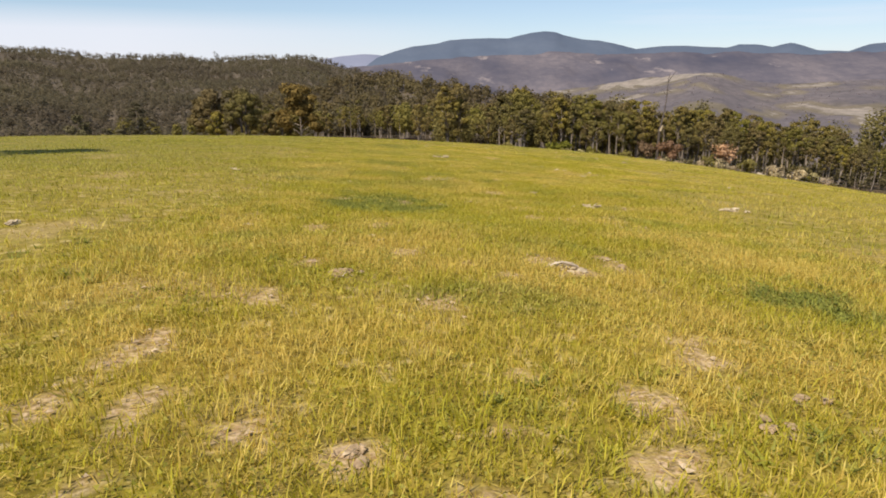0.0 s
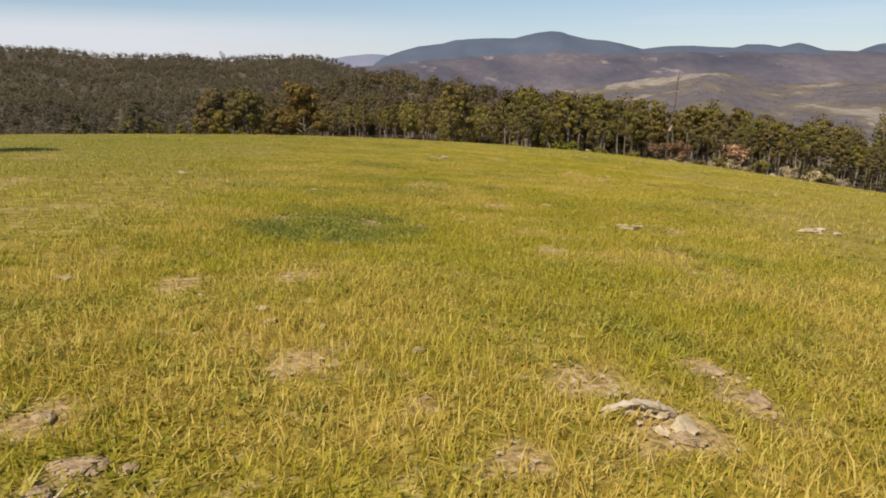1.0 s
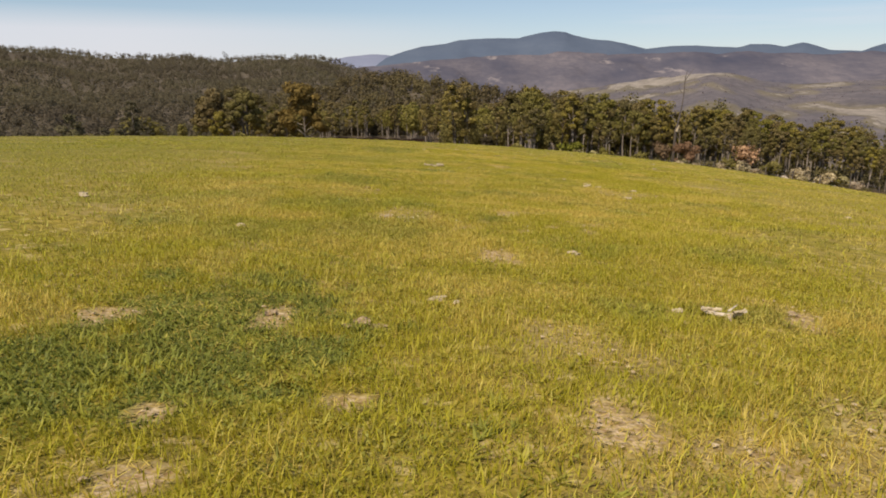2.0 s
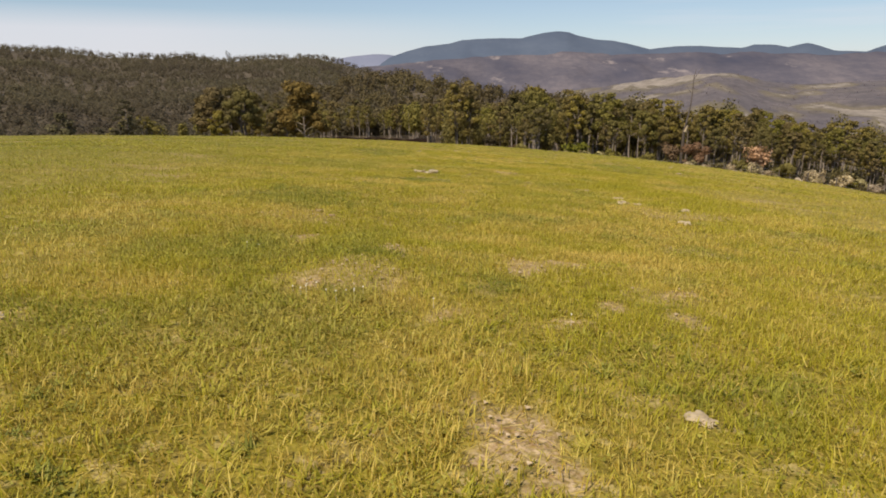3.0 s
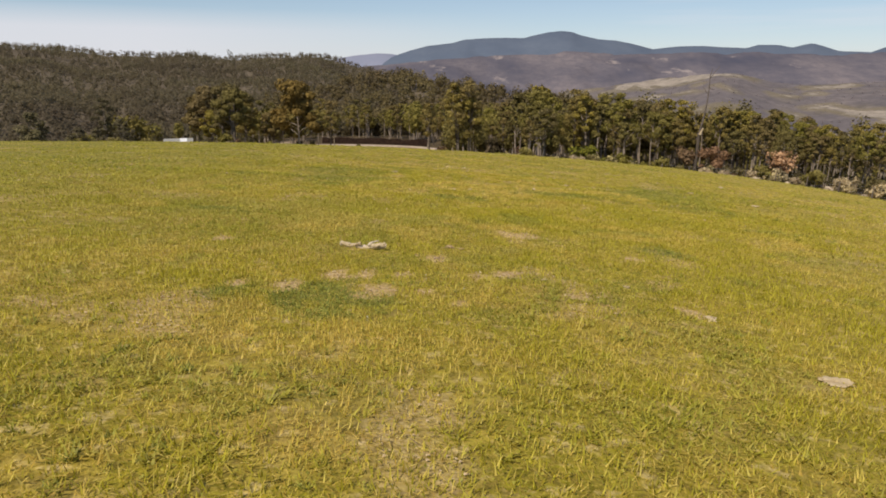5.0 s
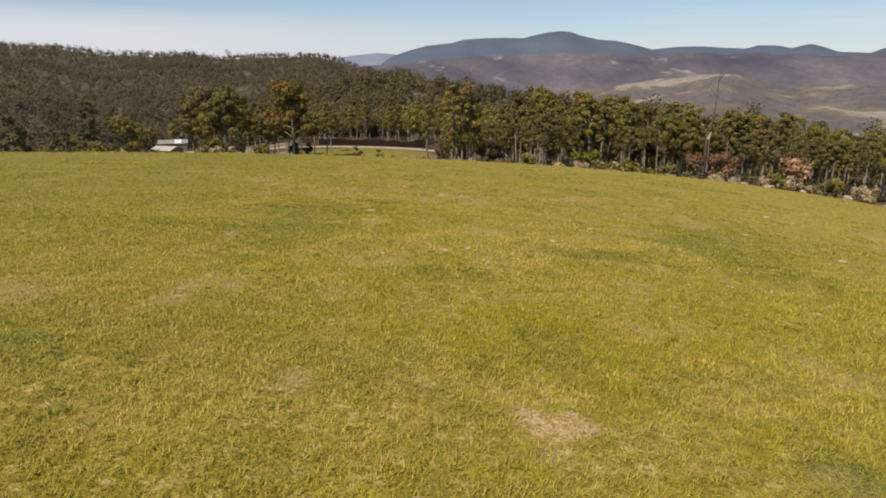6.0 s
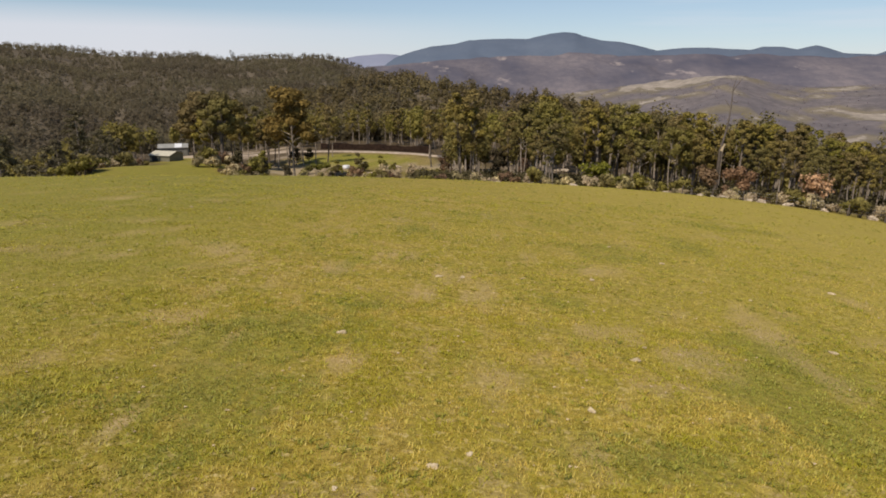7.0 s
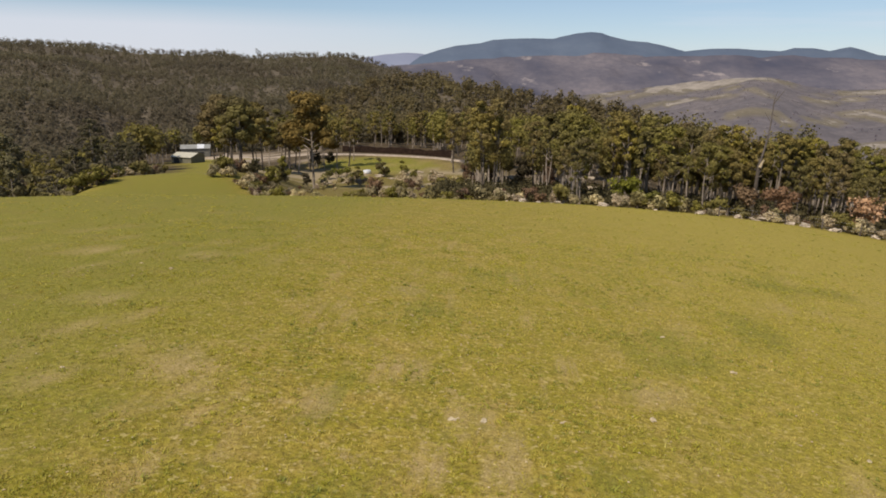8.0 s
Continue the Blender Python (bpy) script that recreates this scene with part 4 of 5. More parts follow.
# ---------------------------------------------------------------- stones
def boulder_mesh(seed, flat=0.6, mat=None, rough=0.32):
    r = np.random.default_rng(seed)
    bm = bmesh.new()
    bmesh.ops.create_icosphere(bm, subdivisions=4 if rough > 0.4 else 2, radius=0.5)
    off = Vector(r.uniform(0, 50, 3))
    for v in bm.verts:
        n = noise.noise(v.co * 2.3 + off) * rough + noise.noise(v.co * 6.0 + off) * rough * 0.55 + noise.noise(v.co * 17.0 + off) * rough * 0.3
        v.co *= 1 + n
        v.co.z *= flat
        v.co.x *= 1.25
    return bm_mesh("boulder", bm, mat, False)


BOULDERS = [boulder_mesh(500 + k, 0.36 + 0.1 * k, M_ROCK, 0.75) for k in range(4)]
for k in range(24):
    a = r_s.uniform(2, 36) if k % 3 else r_s.uniform(-14, 8)
    d = float(paddock_reach(a)) + r_s.uniform(0.6, 3.2)
    px, py = d * math.sin(radians(a)), 10 + d * math.cos(radians(a))
    ob = tagged(new("boulder", BOULDERS[k % 4]), "pale weathered boulder on the paddock's edge", "boulder", "boulders along the fence")
    s = r_s.uniform(0.3, 0.8)
    ob.matrix_basis = pose(px, py, float(height(px, py)) + 0.12 * s, r_s.uniform(-15, 15), r_s.uniform(-15, 15), r_s.uniform(0, 360)) @ Matrix.Diagonal((s, s, s, 1))
for px, py, s, label in ((16.2, 101.5, 1.0, "long white boulder against the scrub"), (37.9, 97.6, 0.95, "square white boulder beside the fence"), (28.6, 104.6, 1.0, "large cream boulder below the scrub"),
                         (36.0, 102.0, 1.5, "flat cream rock shelf beside the fence"), (6.5, 101.4, 0.8, "white boulder against the scrub")):
    ob = tagged(new("boulder", BOULDERS[int(px) % 4]), label, "boulder")
    ob.matrix_basis = pose(px, py, float(height(px, py)) + 0.2 * s, 0, 0, px * 40) @ Matrix.Diagonal((s * 1.3, s, s, 1))


# ---------------------------------------------------------------- fence
def fence():
    ob = tagged(new("fence"), "old wire fence with weathered timber posts", "fence")
    r = np.random.default_rng(21)
    post = [mesh_of("post", *limb((0, 0, -0.4), (r.normal() * 0.05, r.normal() * 0.05, 1.25), 0.075, 0.06, 7, 0.01, 3, r), M_SPAR, True) for _ in range(3)]
    tops = []
    for k, a in enumerate(np.arange(18, 38, 2.1)):
        d = float(paddock_reach(a)) + 1.0
        px, py = d * math.sin(radians(a)), 10 + d * math.cos(radians(a))
        p = part("post", post[k % 3], ob)
        z = float(height(px, py))
        p.matrix_basis = pose(px, py, z, r.normal() * 2, r.normal() * 2, r.uniform(0, 360))
        tops.append((px, py, z))
    for h in (0.35, 0.75, 1.12):
        pieces = [limb((a[0], a[1], a[2] + h), (b[0], b[1], b[2] + h), 0.004, 0.004, 4, 0, 1) for a, b in zip(tops, tops[1:])]
        part("wire", mesh_of("wire", *joined(pieces), M_STEEL, True), ob, "thin galvanised wire")
    return ob


fence()


# ---------------------------------------------------------------- sheds, bank and clearing
def box(name, sx, sy, sz, mat, bevel=0.03):
    bm = bmesh.new()
    bmesh.ops.create_cube(bm, size=1.0)
    bmesh.ops.scale(bm, vec=(sx, sy, sz), verts=bm.verts)
    bmesh.ops.translate(bm, vec=(0, 0, sz / 2), verts=bm.verts)
    bmesh.ops.bevel(bm, geom=bm.edges[:], offset=bevel, segments=1, affect='EDGES')
    return bm_mesh(name, bm, mat)


def sheet(name, pts, thick, mat):
    """A roof sheet: a quad with thickness."""
    bm = bmesh.new()
    vs = [bm.verts.new(p) for p in pts]
    f = bm.faces.new(vs)
    bm.normal_update()
    ret = bmesh.ops.extrude_face_region(bm, geom=[f])
    for v in ret["geom"]:
        if hasattr(v, "co"):
            v.co.z += thick
    bmesh.ops.recalc_face_normals(bm, faces=bm.faces[:])
    return bm_mesh(name, bm, mat)


def shed(name, label, x, y, turn, lx, ly, wall_h, roof_h, m_wall, m_roof, doors):
    z = float(height(x, y))
    ob = tagged(new(name), label, "shed")
    ob.matrix_basis = pose(x, y, z - 0.15, 0, 0, turn)
    part("wall", box("wall", lx, ly, wall_h, m_wall), ob)
    e, g = 0.35, 0.3
    part("roof", sheet("roof", [(-lx / 2 - g, -ly / 2 - e, wall_h - 0.1), (lx / 2 + g, -ly / 2 - e, wall_h - 0.1), (lx / 2 + g, 0, wall_h + roof_h), (-lx / 2 - g, 0, wall_h + roof_h)], 0.09, m_roof), ob)
    part("roof", sheet("roof", [(-lx / 2 - g, 0, wall_h + roof_h), (lx / 2 + g, 0, wall_h + roof_h), (lx / 2 + g, ly / 2 + e, wall_h - 0.1), (-lx / 2 - g, ly / 2 + e, wall_h - 0.1)], 0.09, m_roof), ob)
    for side in (-1, 1):
        bm = bmesh.new()
        vs = [bm.verts.new((side * (lx / 2 - 0.02), -ly / 2, wall_h)), bm.verts.new((side * (lx / 2 - 0.02), ly / 2, wall_h)), bm.verts.new((side * (lx / 2 - 0.02), 0, wall_h + roof_h))]
        f = bm.faces.new(vs)
        ret = bmesh.ops.extrude_face_region(bm, geom=[f])
        for v in ret["geom"]:
            if hasattr(v, "co"):
                v.co.x -= side * 0.1
        part("gable", bm_mesh("gable", bm, m_wall), ob)
    # solid black panels on the closed wall give the shade of open bays
    for dx, w, h in doors:
        d = part("door", box("door", w, 0.06, h, M_DARK), ob, "near-black panel standing for a shaded open bay")
        d.matrix_basis = pose(dx, -ly / 2 - 0.02, 0.1)
    return ob


shed("shed", "low olive-green farm shed with a pale cream gable roof", -97.0, 235, -12, 7.6, 7.4, 2.5, 1.0, M_SHED, M_ROOF, ((-1.8, 2.2, 2.0),))
long_shed = shed("shed", "long low farm shed with a weathered grey-white roof", -110.0, 270, 20, 10.5, 6.5, 3.7, 1.1, M_SHED_PALE, M_ROOF_GREY, ((-3.0, 3.0, 2.2), (1.6, 3.0, 2.2)))
part("roof_sheet", sheet("roof_sheet", [(0.6, -3.6, 3.72), (3.2, -3.6, 3.72), (3.2, -0.1, 4.88), (0.6, -0.1, 4.88)], 0.06, M_ROOF_WHITE), long_shed, "new bright white roof sheets")


def gravel_road():
    """A pale vehicle track round the top of the clearing, slightly crowned."""
    n = 60
    s = np.linspace(0, 1, n)
    cx = np.interp(s, [0, 0.14, 0.3, 0.45, 0.62, 0.74, 0.9, 1], [-104, -96, -78, -60, -41, -29, -13, 0])
    cy = np.interp(s, [0, 0.14, 0.3, 0.45, 0.62, 0.74, 0.9, 1], [284, 266, 254, 255.5, 257.5, 255.5, 250, 240])
    z = height(cx, cy)
    prof = [(-2.7, -0.35), (-2.4, 0.2), (0, 0.32), (2.4, 0.2), (2.7, -0.35)]
    v = np.stack([np.stack([cx, cy + p * (0.45 + 0.9 * vnoise(cx, cy, 7, 73 + int(p > 0), 3)), z + h], -1) for p, h in prof], 1)
    i = np.arange(n * 5).reshape(n, 5)
    f = np.stack([i[:-1, :-1], i[1:, :-1], i[1:, 1:], i[:-1, 1:]], -1).reshape(-1, 4)
    return tagged(new("road", mesh_of("road", v.reshape(-1, 3), f, M_GRAVEL, True)), "pale gravel vehicle track round the clearing", "track", kind="structure")


gravel_road()


def bank():
    """The dark cut bank behind the gravel loop."""
    n = 90
    s = np.linspace(0, 1, n)
    cx, cy = -52 + 44 * s, 271 - 17 * s + 2.5 * np.sin(s * math.pi)
    cz = height(cx, cy)
    top = 2.2 + 1.6 * (vnoise(cx, cy, 4, 71, 3) - 0.5)
    prof = [(-0.9, -0.2, 0), (-0.6, 0.55, 1), (-0.35, 1.0, 1), (0.8, 1.0, 1), (2.2, -0.2, 0)]
    v = np.stack([np.stack([cx + 0.1 * np.sin(s * 50 + k), cy + p[0], cz + np.where(p[2], p[1] * top, p[1])], -1) for k, p in enumerate(prof)], 1)
    i = np.arange(n * 5).reshape(n, 5)
    f = np.stack([i[:-1, :-1], i[1:, :-1], i[1:, 1:], i[:-1, 1:]], -1).reshape(-1, 4)
    return tagged(new("earth_bank", mesh_of("earth_bank", v.reshape(-1, 3), f, M_EARTH, False)), "long dark earth bank behind the gravel loop", "bank")


bank()
for px, py, s in ((-40, 208, 1.8), (-27, 203, 1.7), (-17, 214, 1.9), (-46, 196, 1.6), (3, 190, 2.0), (9, 183, 1.9), (27.5, 174.8, 3.0), (29.5, 177, 2.2), (33, 214, 2.6)):
    ob = tagged(new("boulder", BOULDERS[int(abs(px)) % 4]), "pale rock outcrop among the scrub", "boulder", "pale rocks by the clearing")
    ob.matrix_basis = pose(px, py, float(height(px, py)) + 0.15 * s, 0, 0, px * 33) @ Matrix.Diagonal((s * 1.3, s * 0.8, s * 0.6, 1))
for k in range(26):
    px, py = r_s.uniform(-42, 12), r_s.uniform(165, 212)
    s = r_s.uniform(0.5, 1.5)
    ob = tagged(new("boulder", BOULDERS[k % 4]), "pale rock among the scrub below the lawn", "boulder", "pale rocks by the clearing")
    ob.matrix_basis = pose(px, py, float(height(px, py)) + 0.12 * s, 0, 0, k * 41) @ Matrix.Diagonal((s * 1.3, s * 0.8, s * 0.6, 1))


def water_tank(x, y, rad, tall):
    """A squat white tank with a low conical lid and a rim."""
    ob = tagged(new("water_tank"), "squat white water tank at the foot of the lawn", "tank", "white tanks by the lawn")
    ob.matrix_basis = pose(x, y, float(height(x, y)) - 0.1)
    bm = bmesh.new()
    bmesh.ops.create_cone(bm, cap_ends=True, segments=24, radius1=rad, radius2=rad, depth=tall)
    bmesh.ops.translate(bm, vec=(0, 0, tall / 2), verts=bm.verts)
    part("body", bm_mesh("body", bm, M_ROOF_WHITE, True), ob)
    bm = bmesh.new()
    bmesh.ops.create_cone(bm, cap_ends=True, segments=24, radius1=rad * 1.03, radius2=rad * 0.15, depth=tall * 0.22)
    bmesh.ops.translate(bm, vec=(0, 0, tall * 1.11 + 0.01), verts=bm.verts)
    part("lid", bm_mesh("lid", bm, M_ROOF_WHITE, False), ob)
    return ob


water_tank(-31.6, 210, 1.1, 1.0)
water_tank(-28.3, 219.5, 1.0, 0.7)
for k in range(34):
    px, py = r_s.uniform(-33, 4), r_s.uniform(103, 126)
    if float(bearing(px, py)[1]) < float(paddock_reach(bearing(px, py)[0])) + 2:
        continue
    label, shapes = KINDS[r_s.choice(4, p=[0.34, 0.2, 0.26, 0.2])]
    shrub(*shapes[k % len(shapes)], px, py, r_s.uniform(0, 360), r_s.uniform(0.45, 0.95), label.replace("on the verge", "below the brow"), "scrub below the brow")
FRESH = [shrub_meshes(440 + k, 2.2, 1.7, M_SHRUB_GREEN) for k in range(2)]
for px, py, w in ((-40, 197, 1.6), (-38.2, 200.5, 1.7), (-36.4, 204, 1.6), (-33.5, 199, 1.2), (-25.5, 205, 1.5), (-20, 208, 1.2), (-17.5, 203, 1.1), (-29, 190, 1.1), (-12, 205, 1.0)):
    shrub(*FRESH[int(py) % 2], px, py, px * 50, w, "fresh green garden bush below the lawn", "bushes below the lawn")
DARK_CONE = [shrub_meshes(460 + k, 2.4, 5.2, M_LEAF, 700, 0.26) for k in range(2)]
for px, py, w in ((-27.4, 207, 1.15), (-25.6, 203, 1.0), (-21.0, 209, 0.95), (-31.0, 193, 1.0), (-45, 172, 1.1), (-41.5, 163, 1.0), (-14.5, 180, 0.8), (-30, 186, 0.7)):
    shrub(*DARK_CONE[int(py) % 2], px, py, px * 70, w, "dark upright olive bush in the garden", "upright bushes in the garden")
PALE_ROUND = [shrub_meshes(470 + k, 3.0, 2.4, M_SHRUB_GREY, 700, 0.22) for k in range(2)]
for px, py, w in ((-16.8, 172, 1.5), (-13.6, 175, 1.3), (-12.2, 168, 1.1), (-10.5, 186, 1.5), (-7.5, 180, 1.3), (-30, 176, 0.9), (-26, 171, 1.0), (-4.5, 172, 1.1)):
    shrub(*PALE_ROUND[int(py) % 2], px, py, px * 60, w, "rounded pale silvery bush in the garden", "pale bushes in the garden")
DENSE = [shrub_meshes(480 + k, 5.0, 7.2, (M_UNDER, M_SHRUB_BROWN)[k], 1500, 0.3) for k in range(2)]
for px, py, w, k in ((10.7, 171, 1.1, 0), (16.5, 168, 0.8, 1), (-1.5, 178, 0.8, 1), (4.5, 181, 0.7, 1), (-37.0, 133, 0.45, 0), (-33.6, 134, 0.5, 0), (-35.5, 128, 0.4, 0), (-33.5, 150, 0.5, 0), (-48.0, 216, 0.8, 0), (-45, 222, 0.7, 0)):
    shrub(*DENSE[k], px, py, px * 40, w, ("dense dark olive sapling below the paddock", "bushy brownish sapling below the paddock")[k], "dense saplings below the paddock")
for k in range(46):
    px, py = r_s.uniform(-46, 2), r_s.uniform(112, 205)
    if math.hypot(px + 34.6, py - 161) < 4:
        continue
    label, shapes = KINDS[r_s.choice(4, p=[0.36, 0.2, 0.26, 0.18])]
    shrub(*shapes[k % len(shapes)], px, py, r_s.uniform(0, 360), r_s.uniform(0.6, 1.3) ** 2, label.replace("verge", "slope"), "scrub on the slope")
r_b = np.random.default_rng(98)
for k in range(20):
    px, py = r_b.uniform(-66, -40), r_b.uniform(204, 246)
    t, c = GUMS[k % 6]
    plant("gum_tree", "dark olive gum with slender trunk shading the clearing's edge", "tree", t, c, px, py, r_b.uniform(0, 360), r_b.uniform(0.85, 1.2), "gums beside the clearing")
r_b = np.random.default_rng(99)
for k in range(34):
    px, py = r_b.uniform(-62, 14), r_b.uniform(284, 330)
    t, c = GUMS[k % 6]
    plant("gum_tree", "dark olive gum tree behind the clearing", "tree", t, c, px, py, r_b.uniform(0, 360), r_b.uniform(0.9, 1.25), "gums behind the clearing")
for k in range(16):
    px, py = r_b.uniform(-10, 22), r_b.uniform(165, 262)
    t, c = GUMS[(k + 1) % 6]
    plant("gum_tree", "olive gum tree with pale trunk beside the clearing", "tree", t, c, px, py, r_b.uniform(0, 360), r_b.uniform(0.95, 1.25), "gums beside the clearing")


# ---------------------------------------------------------------- stones, clods and sticks in the grass
STONES = [boulder_mesh(520 + k, 0.34 + 0.06 * k, M_PALE, 0.6) for k in range(3)]
CLODS = [boulder_mesh(540 + k, 0.3, M_CLOD, 0.75) for k in range(2)]


LAID = []


def lay(name, me, x, y, width, label, category, turn=0.0, group="", squash=1.0):
    """A stone or clod of that width, half sunk in the grass."""
    ob = tagged(new(name, me), label, category, group)
    width *= 0.82 if y < 22 else 0.72
    s = width / me["span"]
    LAID.append((x, y, width * 0.5))
    bump = (float(vnoise(np.array([x]), np.array([y]), 1.6, 11, 1)[0]) - 0.5) * 0.09
    ob.matrix_basis = pose(x, y, float(height(x, y)) + bump + 0.008, 0, 0, turn) @ Matrix.Diagonal((s, s * 0.8, s * squash, 1))
    return ob


MOUNDS = [boulder_mesh(560 + k, 0.34, M_CLOD, 0.5) for k in range(2)]
for me in (*STONES, *CLODS, *MOUNDS):
    xs = [v.co.x for v in me.vertices]
    me["span"] = max(xs) - min(xs)

STONES_NEAR = [(0.73, 3.62, 0.12), (0.83, 3.53, 0.14), (0.77, 3.5, 0.07), (-0.48, 4.36, 0.07), (-0.40, 4.2, 0.075), (-0.21, 4.17, 0.05), (-1.49, 4.79, 0.11), (0.70, 3.72, 0.08), (-3.11, 4.5, 0.17), (-0.22, 3.74, 0.035),
               (0.36, 7.69, 0.15), (0.46, 7.64, 0.08), (1.38, 9.14, 0.13), (1.65, 7.67, 0.11), (1.88, 7.56, 0.085), (-1.41, 9.88, 0.14), (3.8, 8.07, 0.36), (4.0, 8.02, 0.16)]
STONES_MID = [(-3.75, 11.55, 0.17), (-3.66, 11.42, 0.13), (-3.83, 11.65, 0.1), (3.05, 16.3, 0.28), (3.2, 16.15, 0.2), (2.95, 16.1, 0.14), (3.36, 14.66, 0.24), (3.3, 17.5, 0.25), (3.76, 15.78, 0.18), (6.35, 13.67, 0.14),
              (2.6, 19.52, 0.1), (1.84, 19.47, 0.08), (3.04, 18.69, 0.14), (8.84, 30.25, 0.28), (-0.65, 31.94, 0.25)]
STONES_FAR = [(0.83, 36.72, 0.24), (1.4, 36.76, 0.28), (11.54, 38.81, 0.34), (4.19, 31.79, 0.27), (3.03, 29.67, 0.23), (1.01, 27.97, 0.2), (1.41, 28.28, 0.14), (8.25, 33.17, 0.28), (4.54, 32.51, 0.16), (0.09, 27.45, 0.11),
              (-6.99, 37.46, 0.17), (-10.31, 46.58, 0.2), (-9.02, 46.1, 0.28), (2.86, 36.94, 0.14), (4.69, 37.55, 0.28), (7.54, 40.88, 0.26), (8.38, 36.83, 0.2), (-9.59, 44.75, 0.14), (6.48, 43.25, 0.22)]
for k, (x, y, w) in enumerate(STONES_NEAR + STONES_MID):
    lay("stone", STONES[k % 3], x, y, w, "pale flat stone half sunk in the grass", "stone", k * 57, "stones in the paddock")
for k, (x, y, w) in enumerate(STONES_FAR):
    lay("stone", STONES[k % 3], x, y, w, "pale stone lying in the short grass", "stone", k * 71, "stones in the paddock")
for k, (x, y, w) in enumerate(((0.93, 1.6, 0.07), (0.91, 1.54, 0.075), (0.98, 1.55, 0.06), (0.94, 1.49, 0.055), (1.12, 1.75, 0.075), (1.18, 1.72, 0.06), (1.09, 1.7, 0.05), (0.02, 7.22, 0.13), (0.1, 7.16, 0.1), (-0.04, 7.15, 0.08),
                               (-0.76, 13.6, 0.16), (-0.6, 13.4, 0.12), (0.14, 3.98, 0.07), (-0.42, 7.25, 0.1), (2.3, 7.7, 0.12), (0.99, 21.02, 0.16), (1.12, 20.98, 0.09), (0.85, 20.3, 0.1))):
    lay("clod", CLODS[k % 2], x, y, w, "dry grey-brown clod of dung and earth", "clod", k * 47, "clods in the paddock")
for k, (x, y, w) in enumerate(((-0.52, 3.2, 0.15), (-0.42, 3.2, 0.07), (-0.71, 3.4, 0.1), (1.07, 3.95, 0.14), (1.13, 3.74, 0.13), (-0.53, 3.09, 0.1), (-0.23, 1.38, 0.11), (-0.19, 1.33, 0.07), (0.82, 3.47, 0.12))):
    lay("clod", MOUNDS[k % 2], x, y, w, "broad crumbling tan clod of dry earth", "clod", k * 63, "clods in the paddock", 0.7)


def branch(x, y, turn, length, rad, label, mat):
    r = np.random.default_rng(int(abs(x * 100) + y * 10))
    ob = tagged(new("branch"), label, "branch")
    ob.matrix_basis = pose(x, y, float(height(x, y)) + rad * 1.3, 0, 0, turn)

    def gnarled(name, p0, p1, r0, r1, sides, steps, material):
        v, f = limb(p0, p1, r0, r1, sides, 0.06, steps, r)
        v = v + r.normal(size=v.shape) * r0 * 0.22
        return mesh_of(name, v, f, material, False)

    part("stem", gnarled("stem", (-length / 2, 0, 0), (length / 2, 0.03, 0), rad, rad * 0.7, 9, 16, mat), ob)
    part("twig", gnarled("twig", (0.1 * length, 0, 0), (0.3 * length, 0.16 * length, 0.03), rad * 0.5, rad * 0.2, 6, 6, mat), ob)
    part("bark", gnarled("bark", (-0.48 * length, -0.02, rad * 0.4), (-0.05 * length, 0.0, rad * 0.5), rad * 0.9, rad * 0.6, 8, 9, M_PALE), ob, "peeling pale bark")
    part("bark", gnarled("bark", (0.2 * length, -0.02, rad * 0.2), (0.46 * length, 0.03, rad * 0.4), rad * 0.8, rad * 0.6, 8, 6, M_PALE), ob, "peeling pale bark")
    return ob


branch(0.06, 20.58, -12, 0.50, 0.027, "weathered pale broken branch lying in the grass", M_DEAD)
branch(-0.53, 3.08, 5, 0.16, 0.009, "short dry stick in the grass", M_DEAD)
branch(0.73, 3.59, -8, 0.2, 0.012, "short bleached stick in the grass", M_DEAD)
branch(1.87, 7.6, -20, 0.22, 0.012, "bleached stick in the grass", M_DEAD)


# ---------------------------------------------------------------- grass
def grass_tone(x, y, r):
    """0 straw to 1 green, in drifts."""
    drift = vnoise(x, y, 2.2, 81, 3) * 0.45 + vnoise(x, y, 0.5, 83, 3) * 0.55
    # strawier to the right, in step with the painted backscatter on the ground
    return np.clip((drift - 0.5) * (4.8 + 2.2 * sm(25, 32, y)) + 0.54 - 0.14 * sm(0.6, 3.5, x) - 0.2 * sm(4.5, 1.5, y) * sm(1.4, -0.6, x) + 0.26 * sm(2.5, 5, y) - 0.24 * sm(26, 36, y) + r.normal(size=len(x)) * 0.42, 0, 1)


def sown(n, x0, x1, y0, y1, r):
    return r.uniform(x0, x1, n) + r.normal(size=n) * 0.05 * (x1 - x0), np.maximum(r.uniform(y0, y1, n) + r.normal(size=n) * 0.03 * (y1 - y0), 0.3)


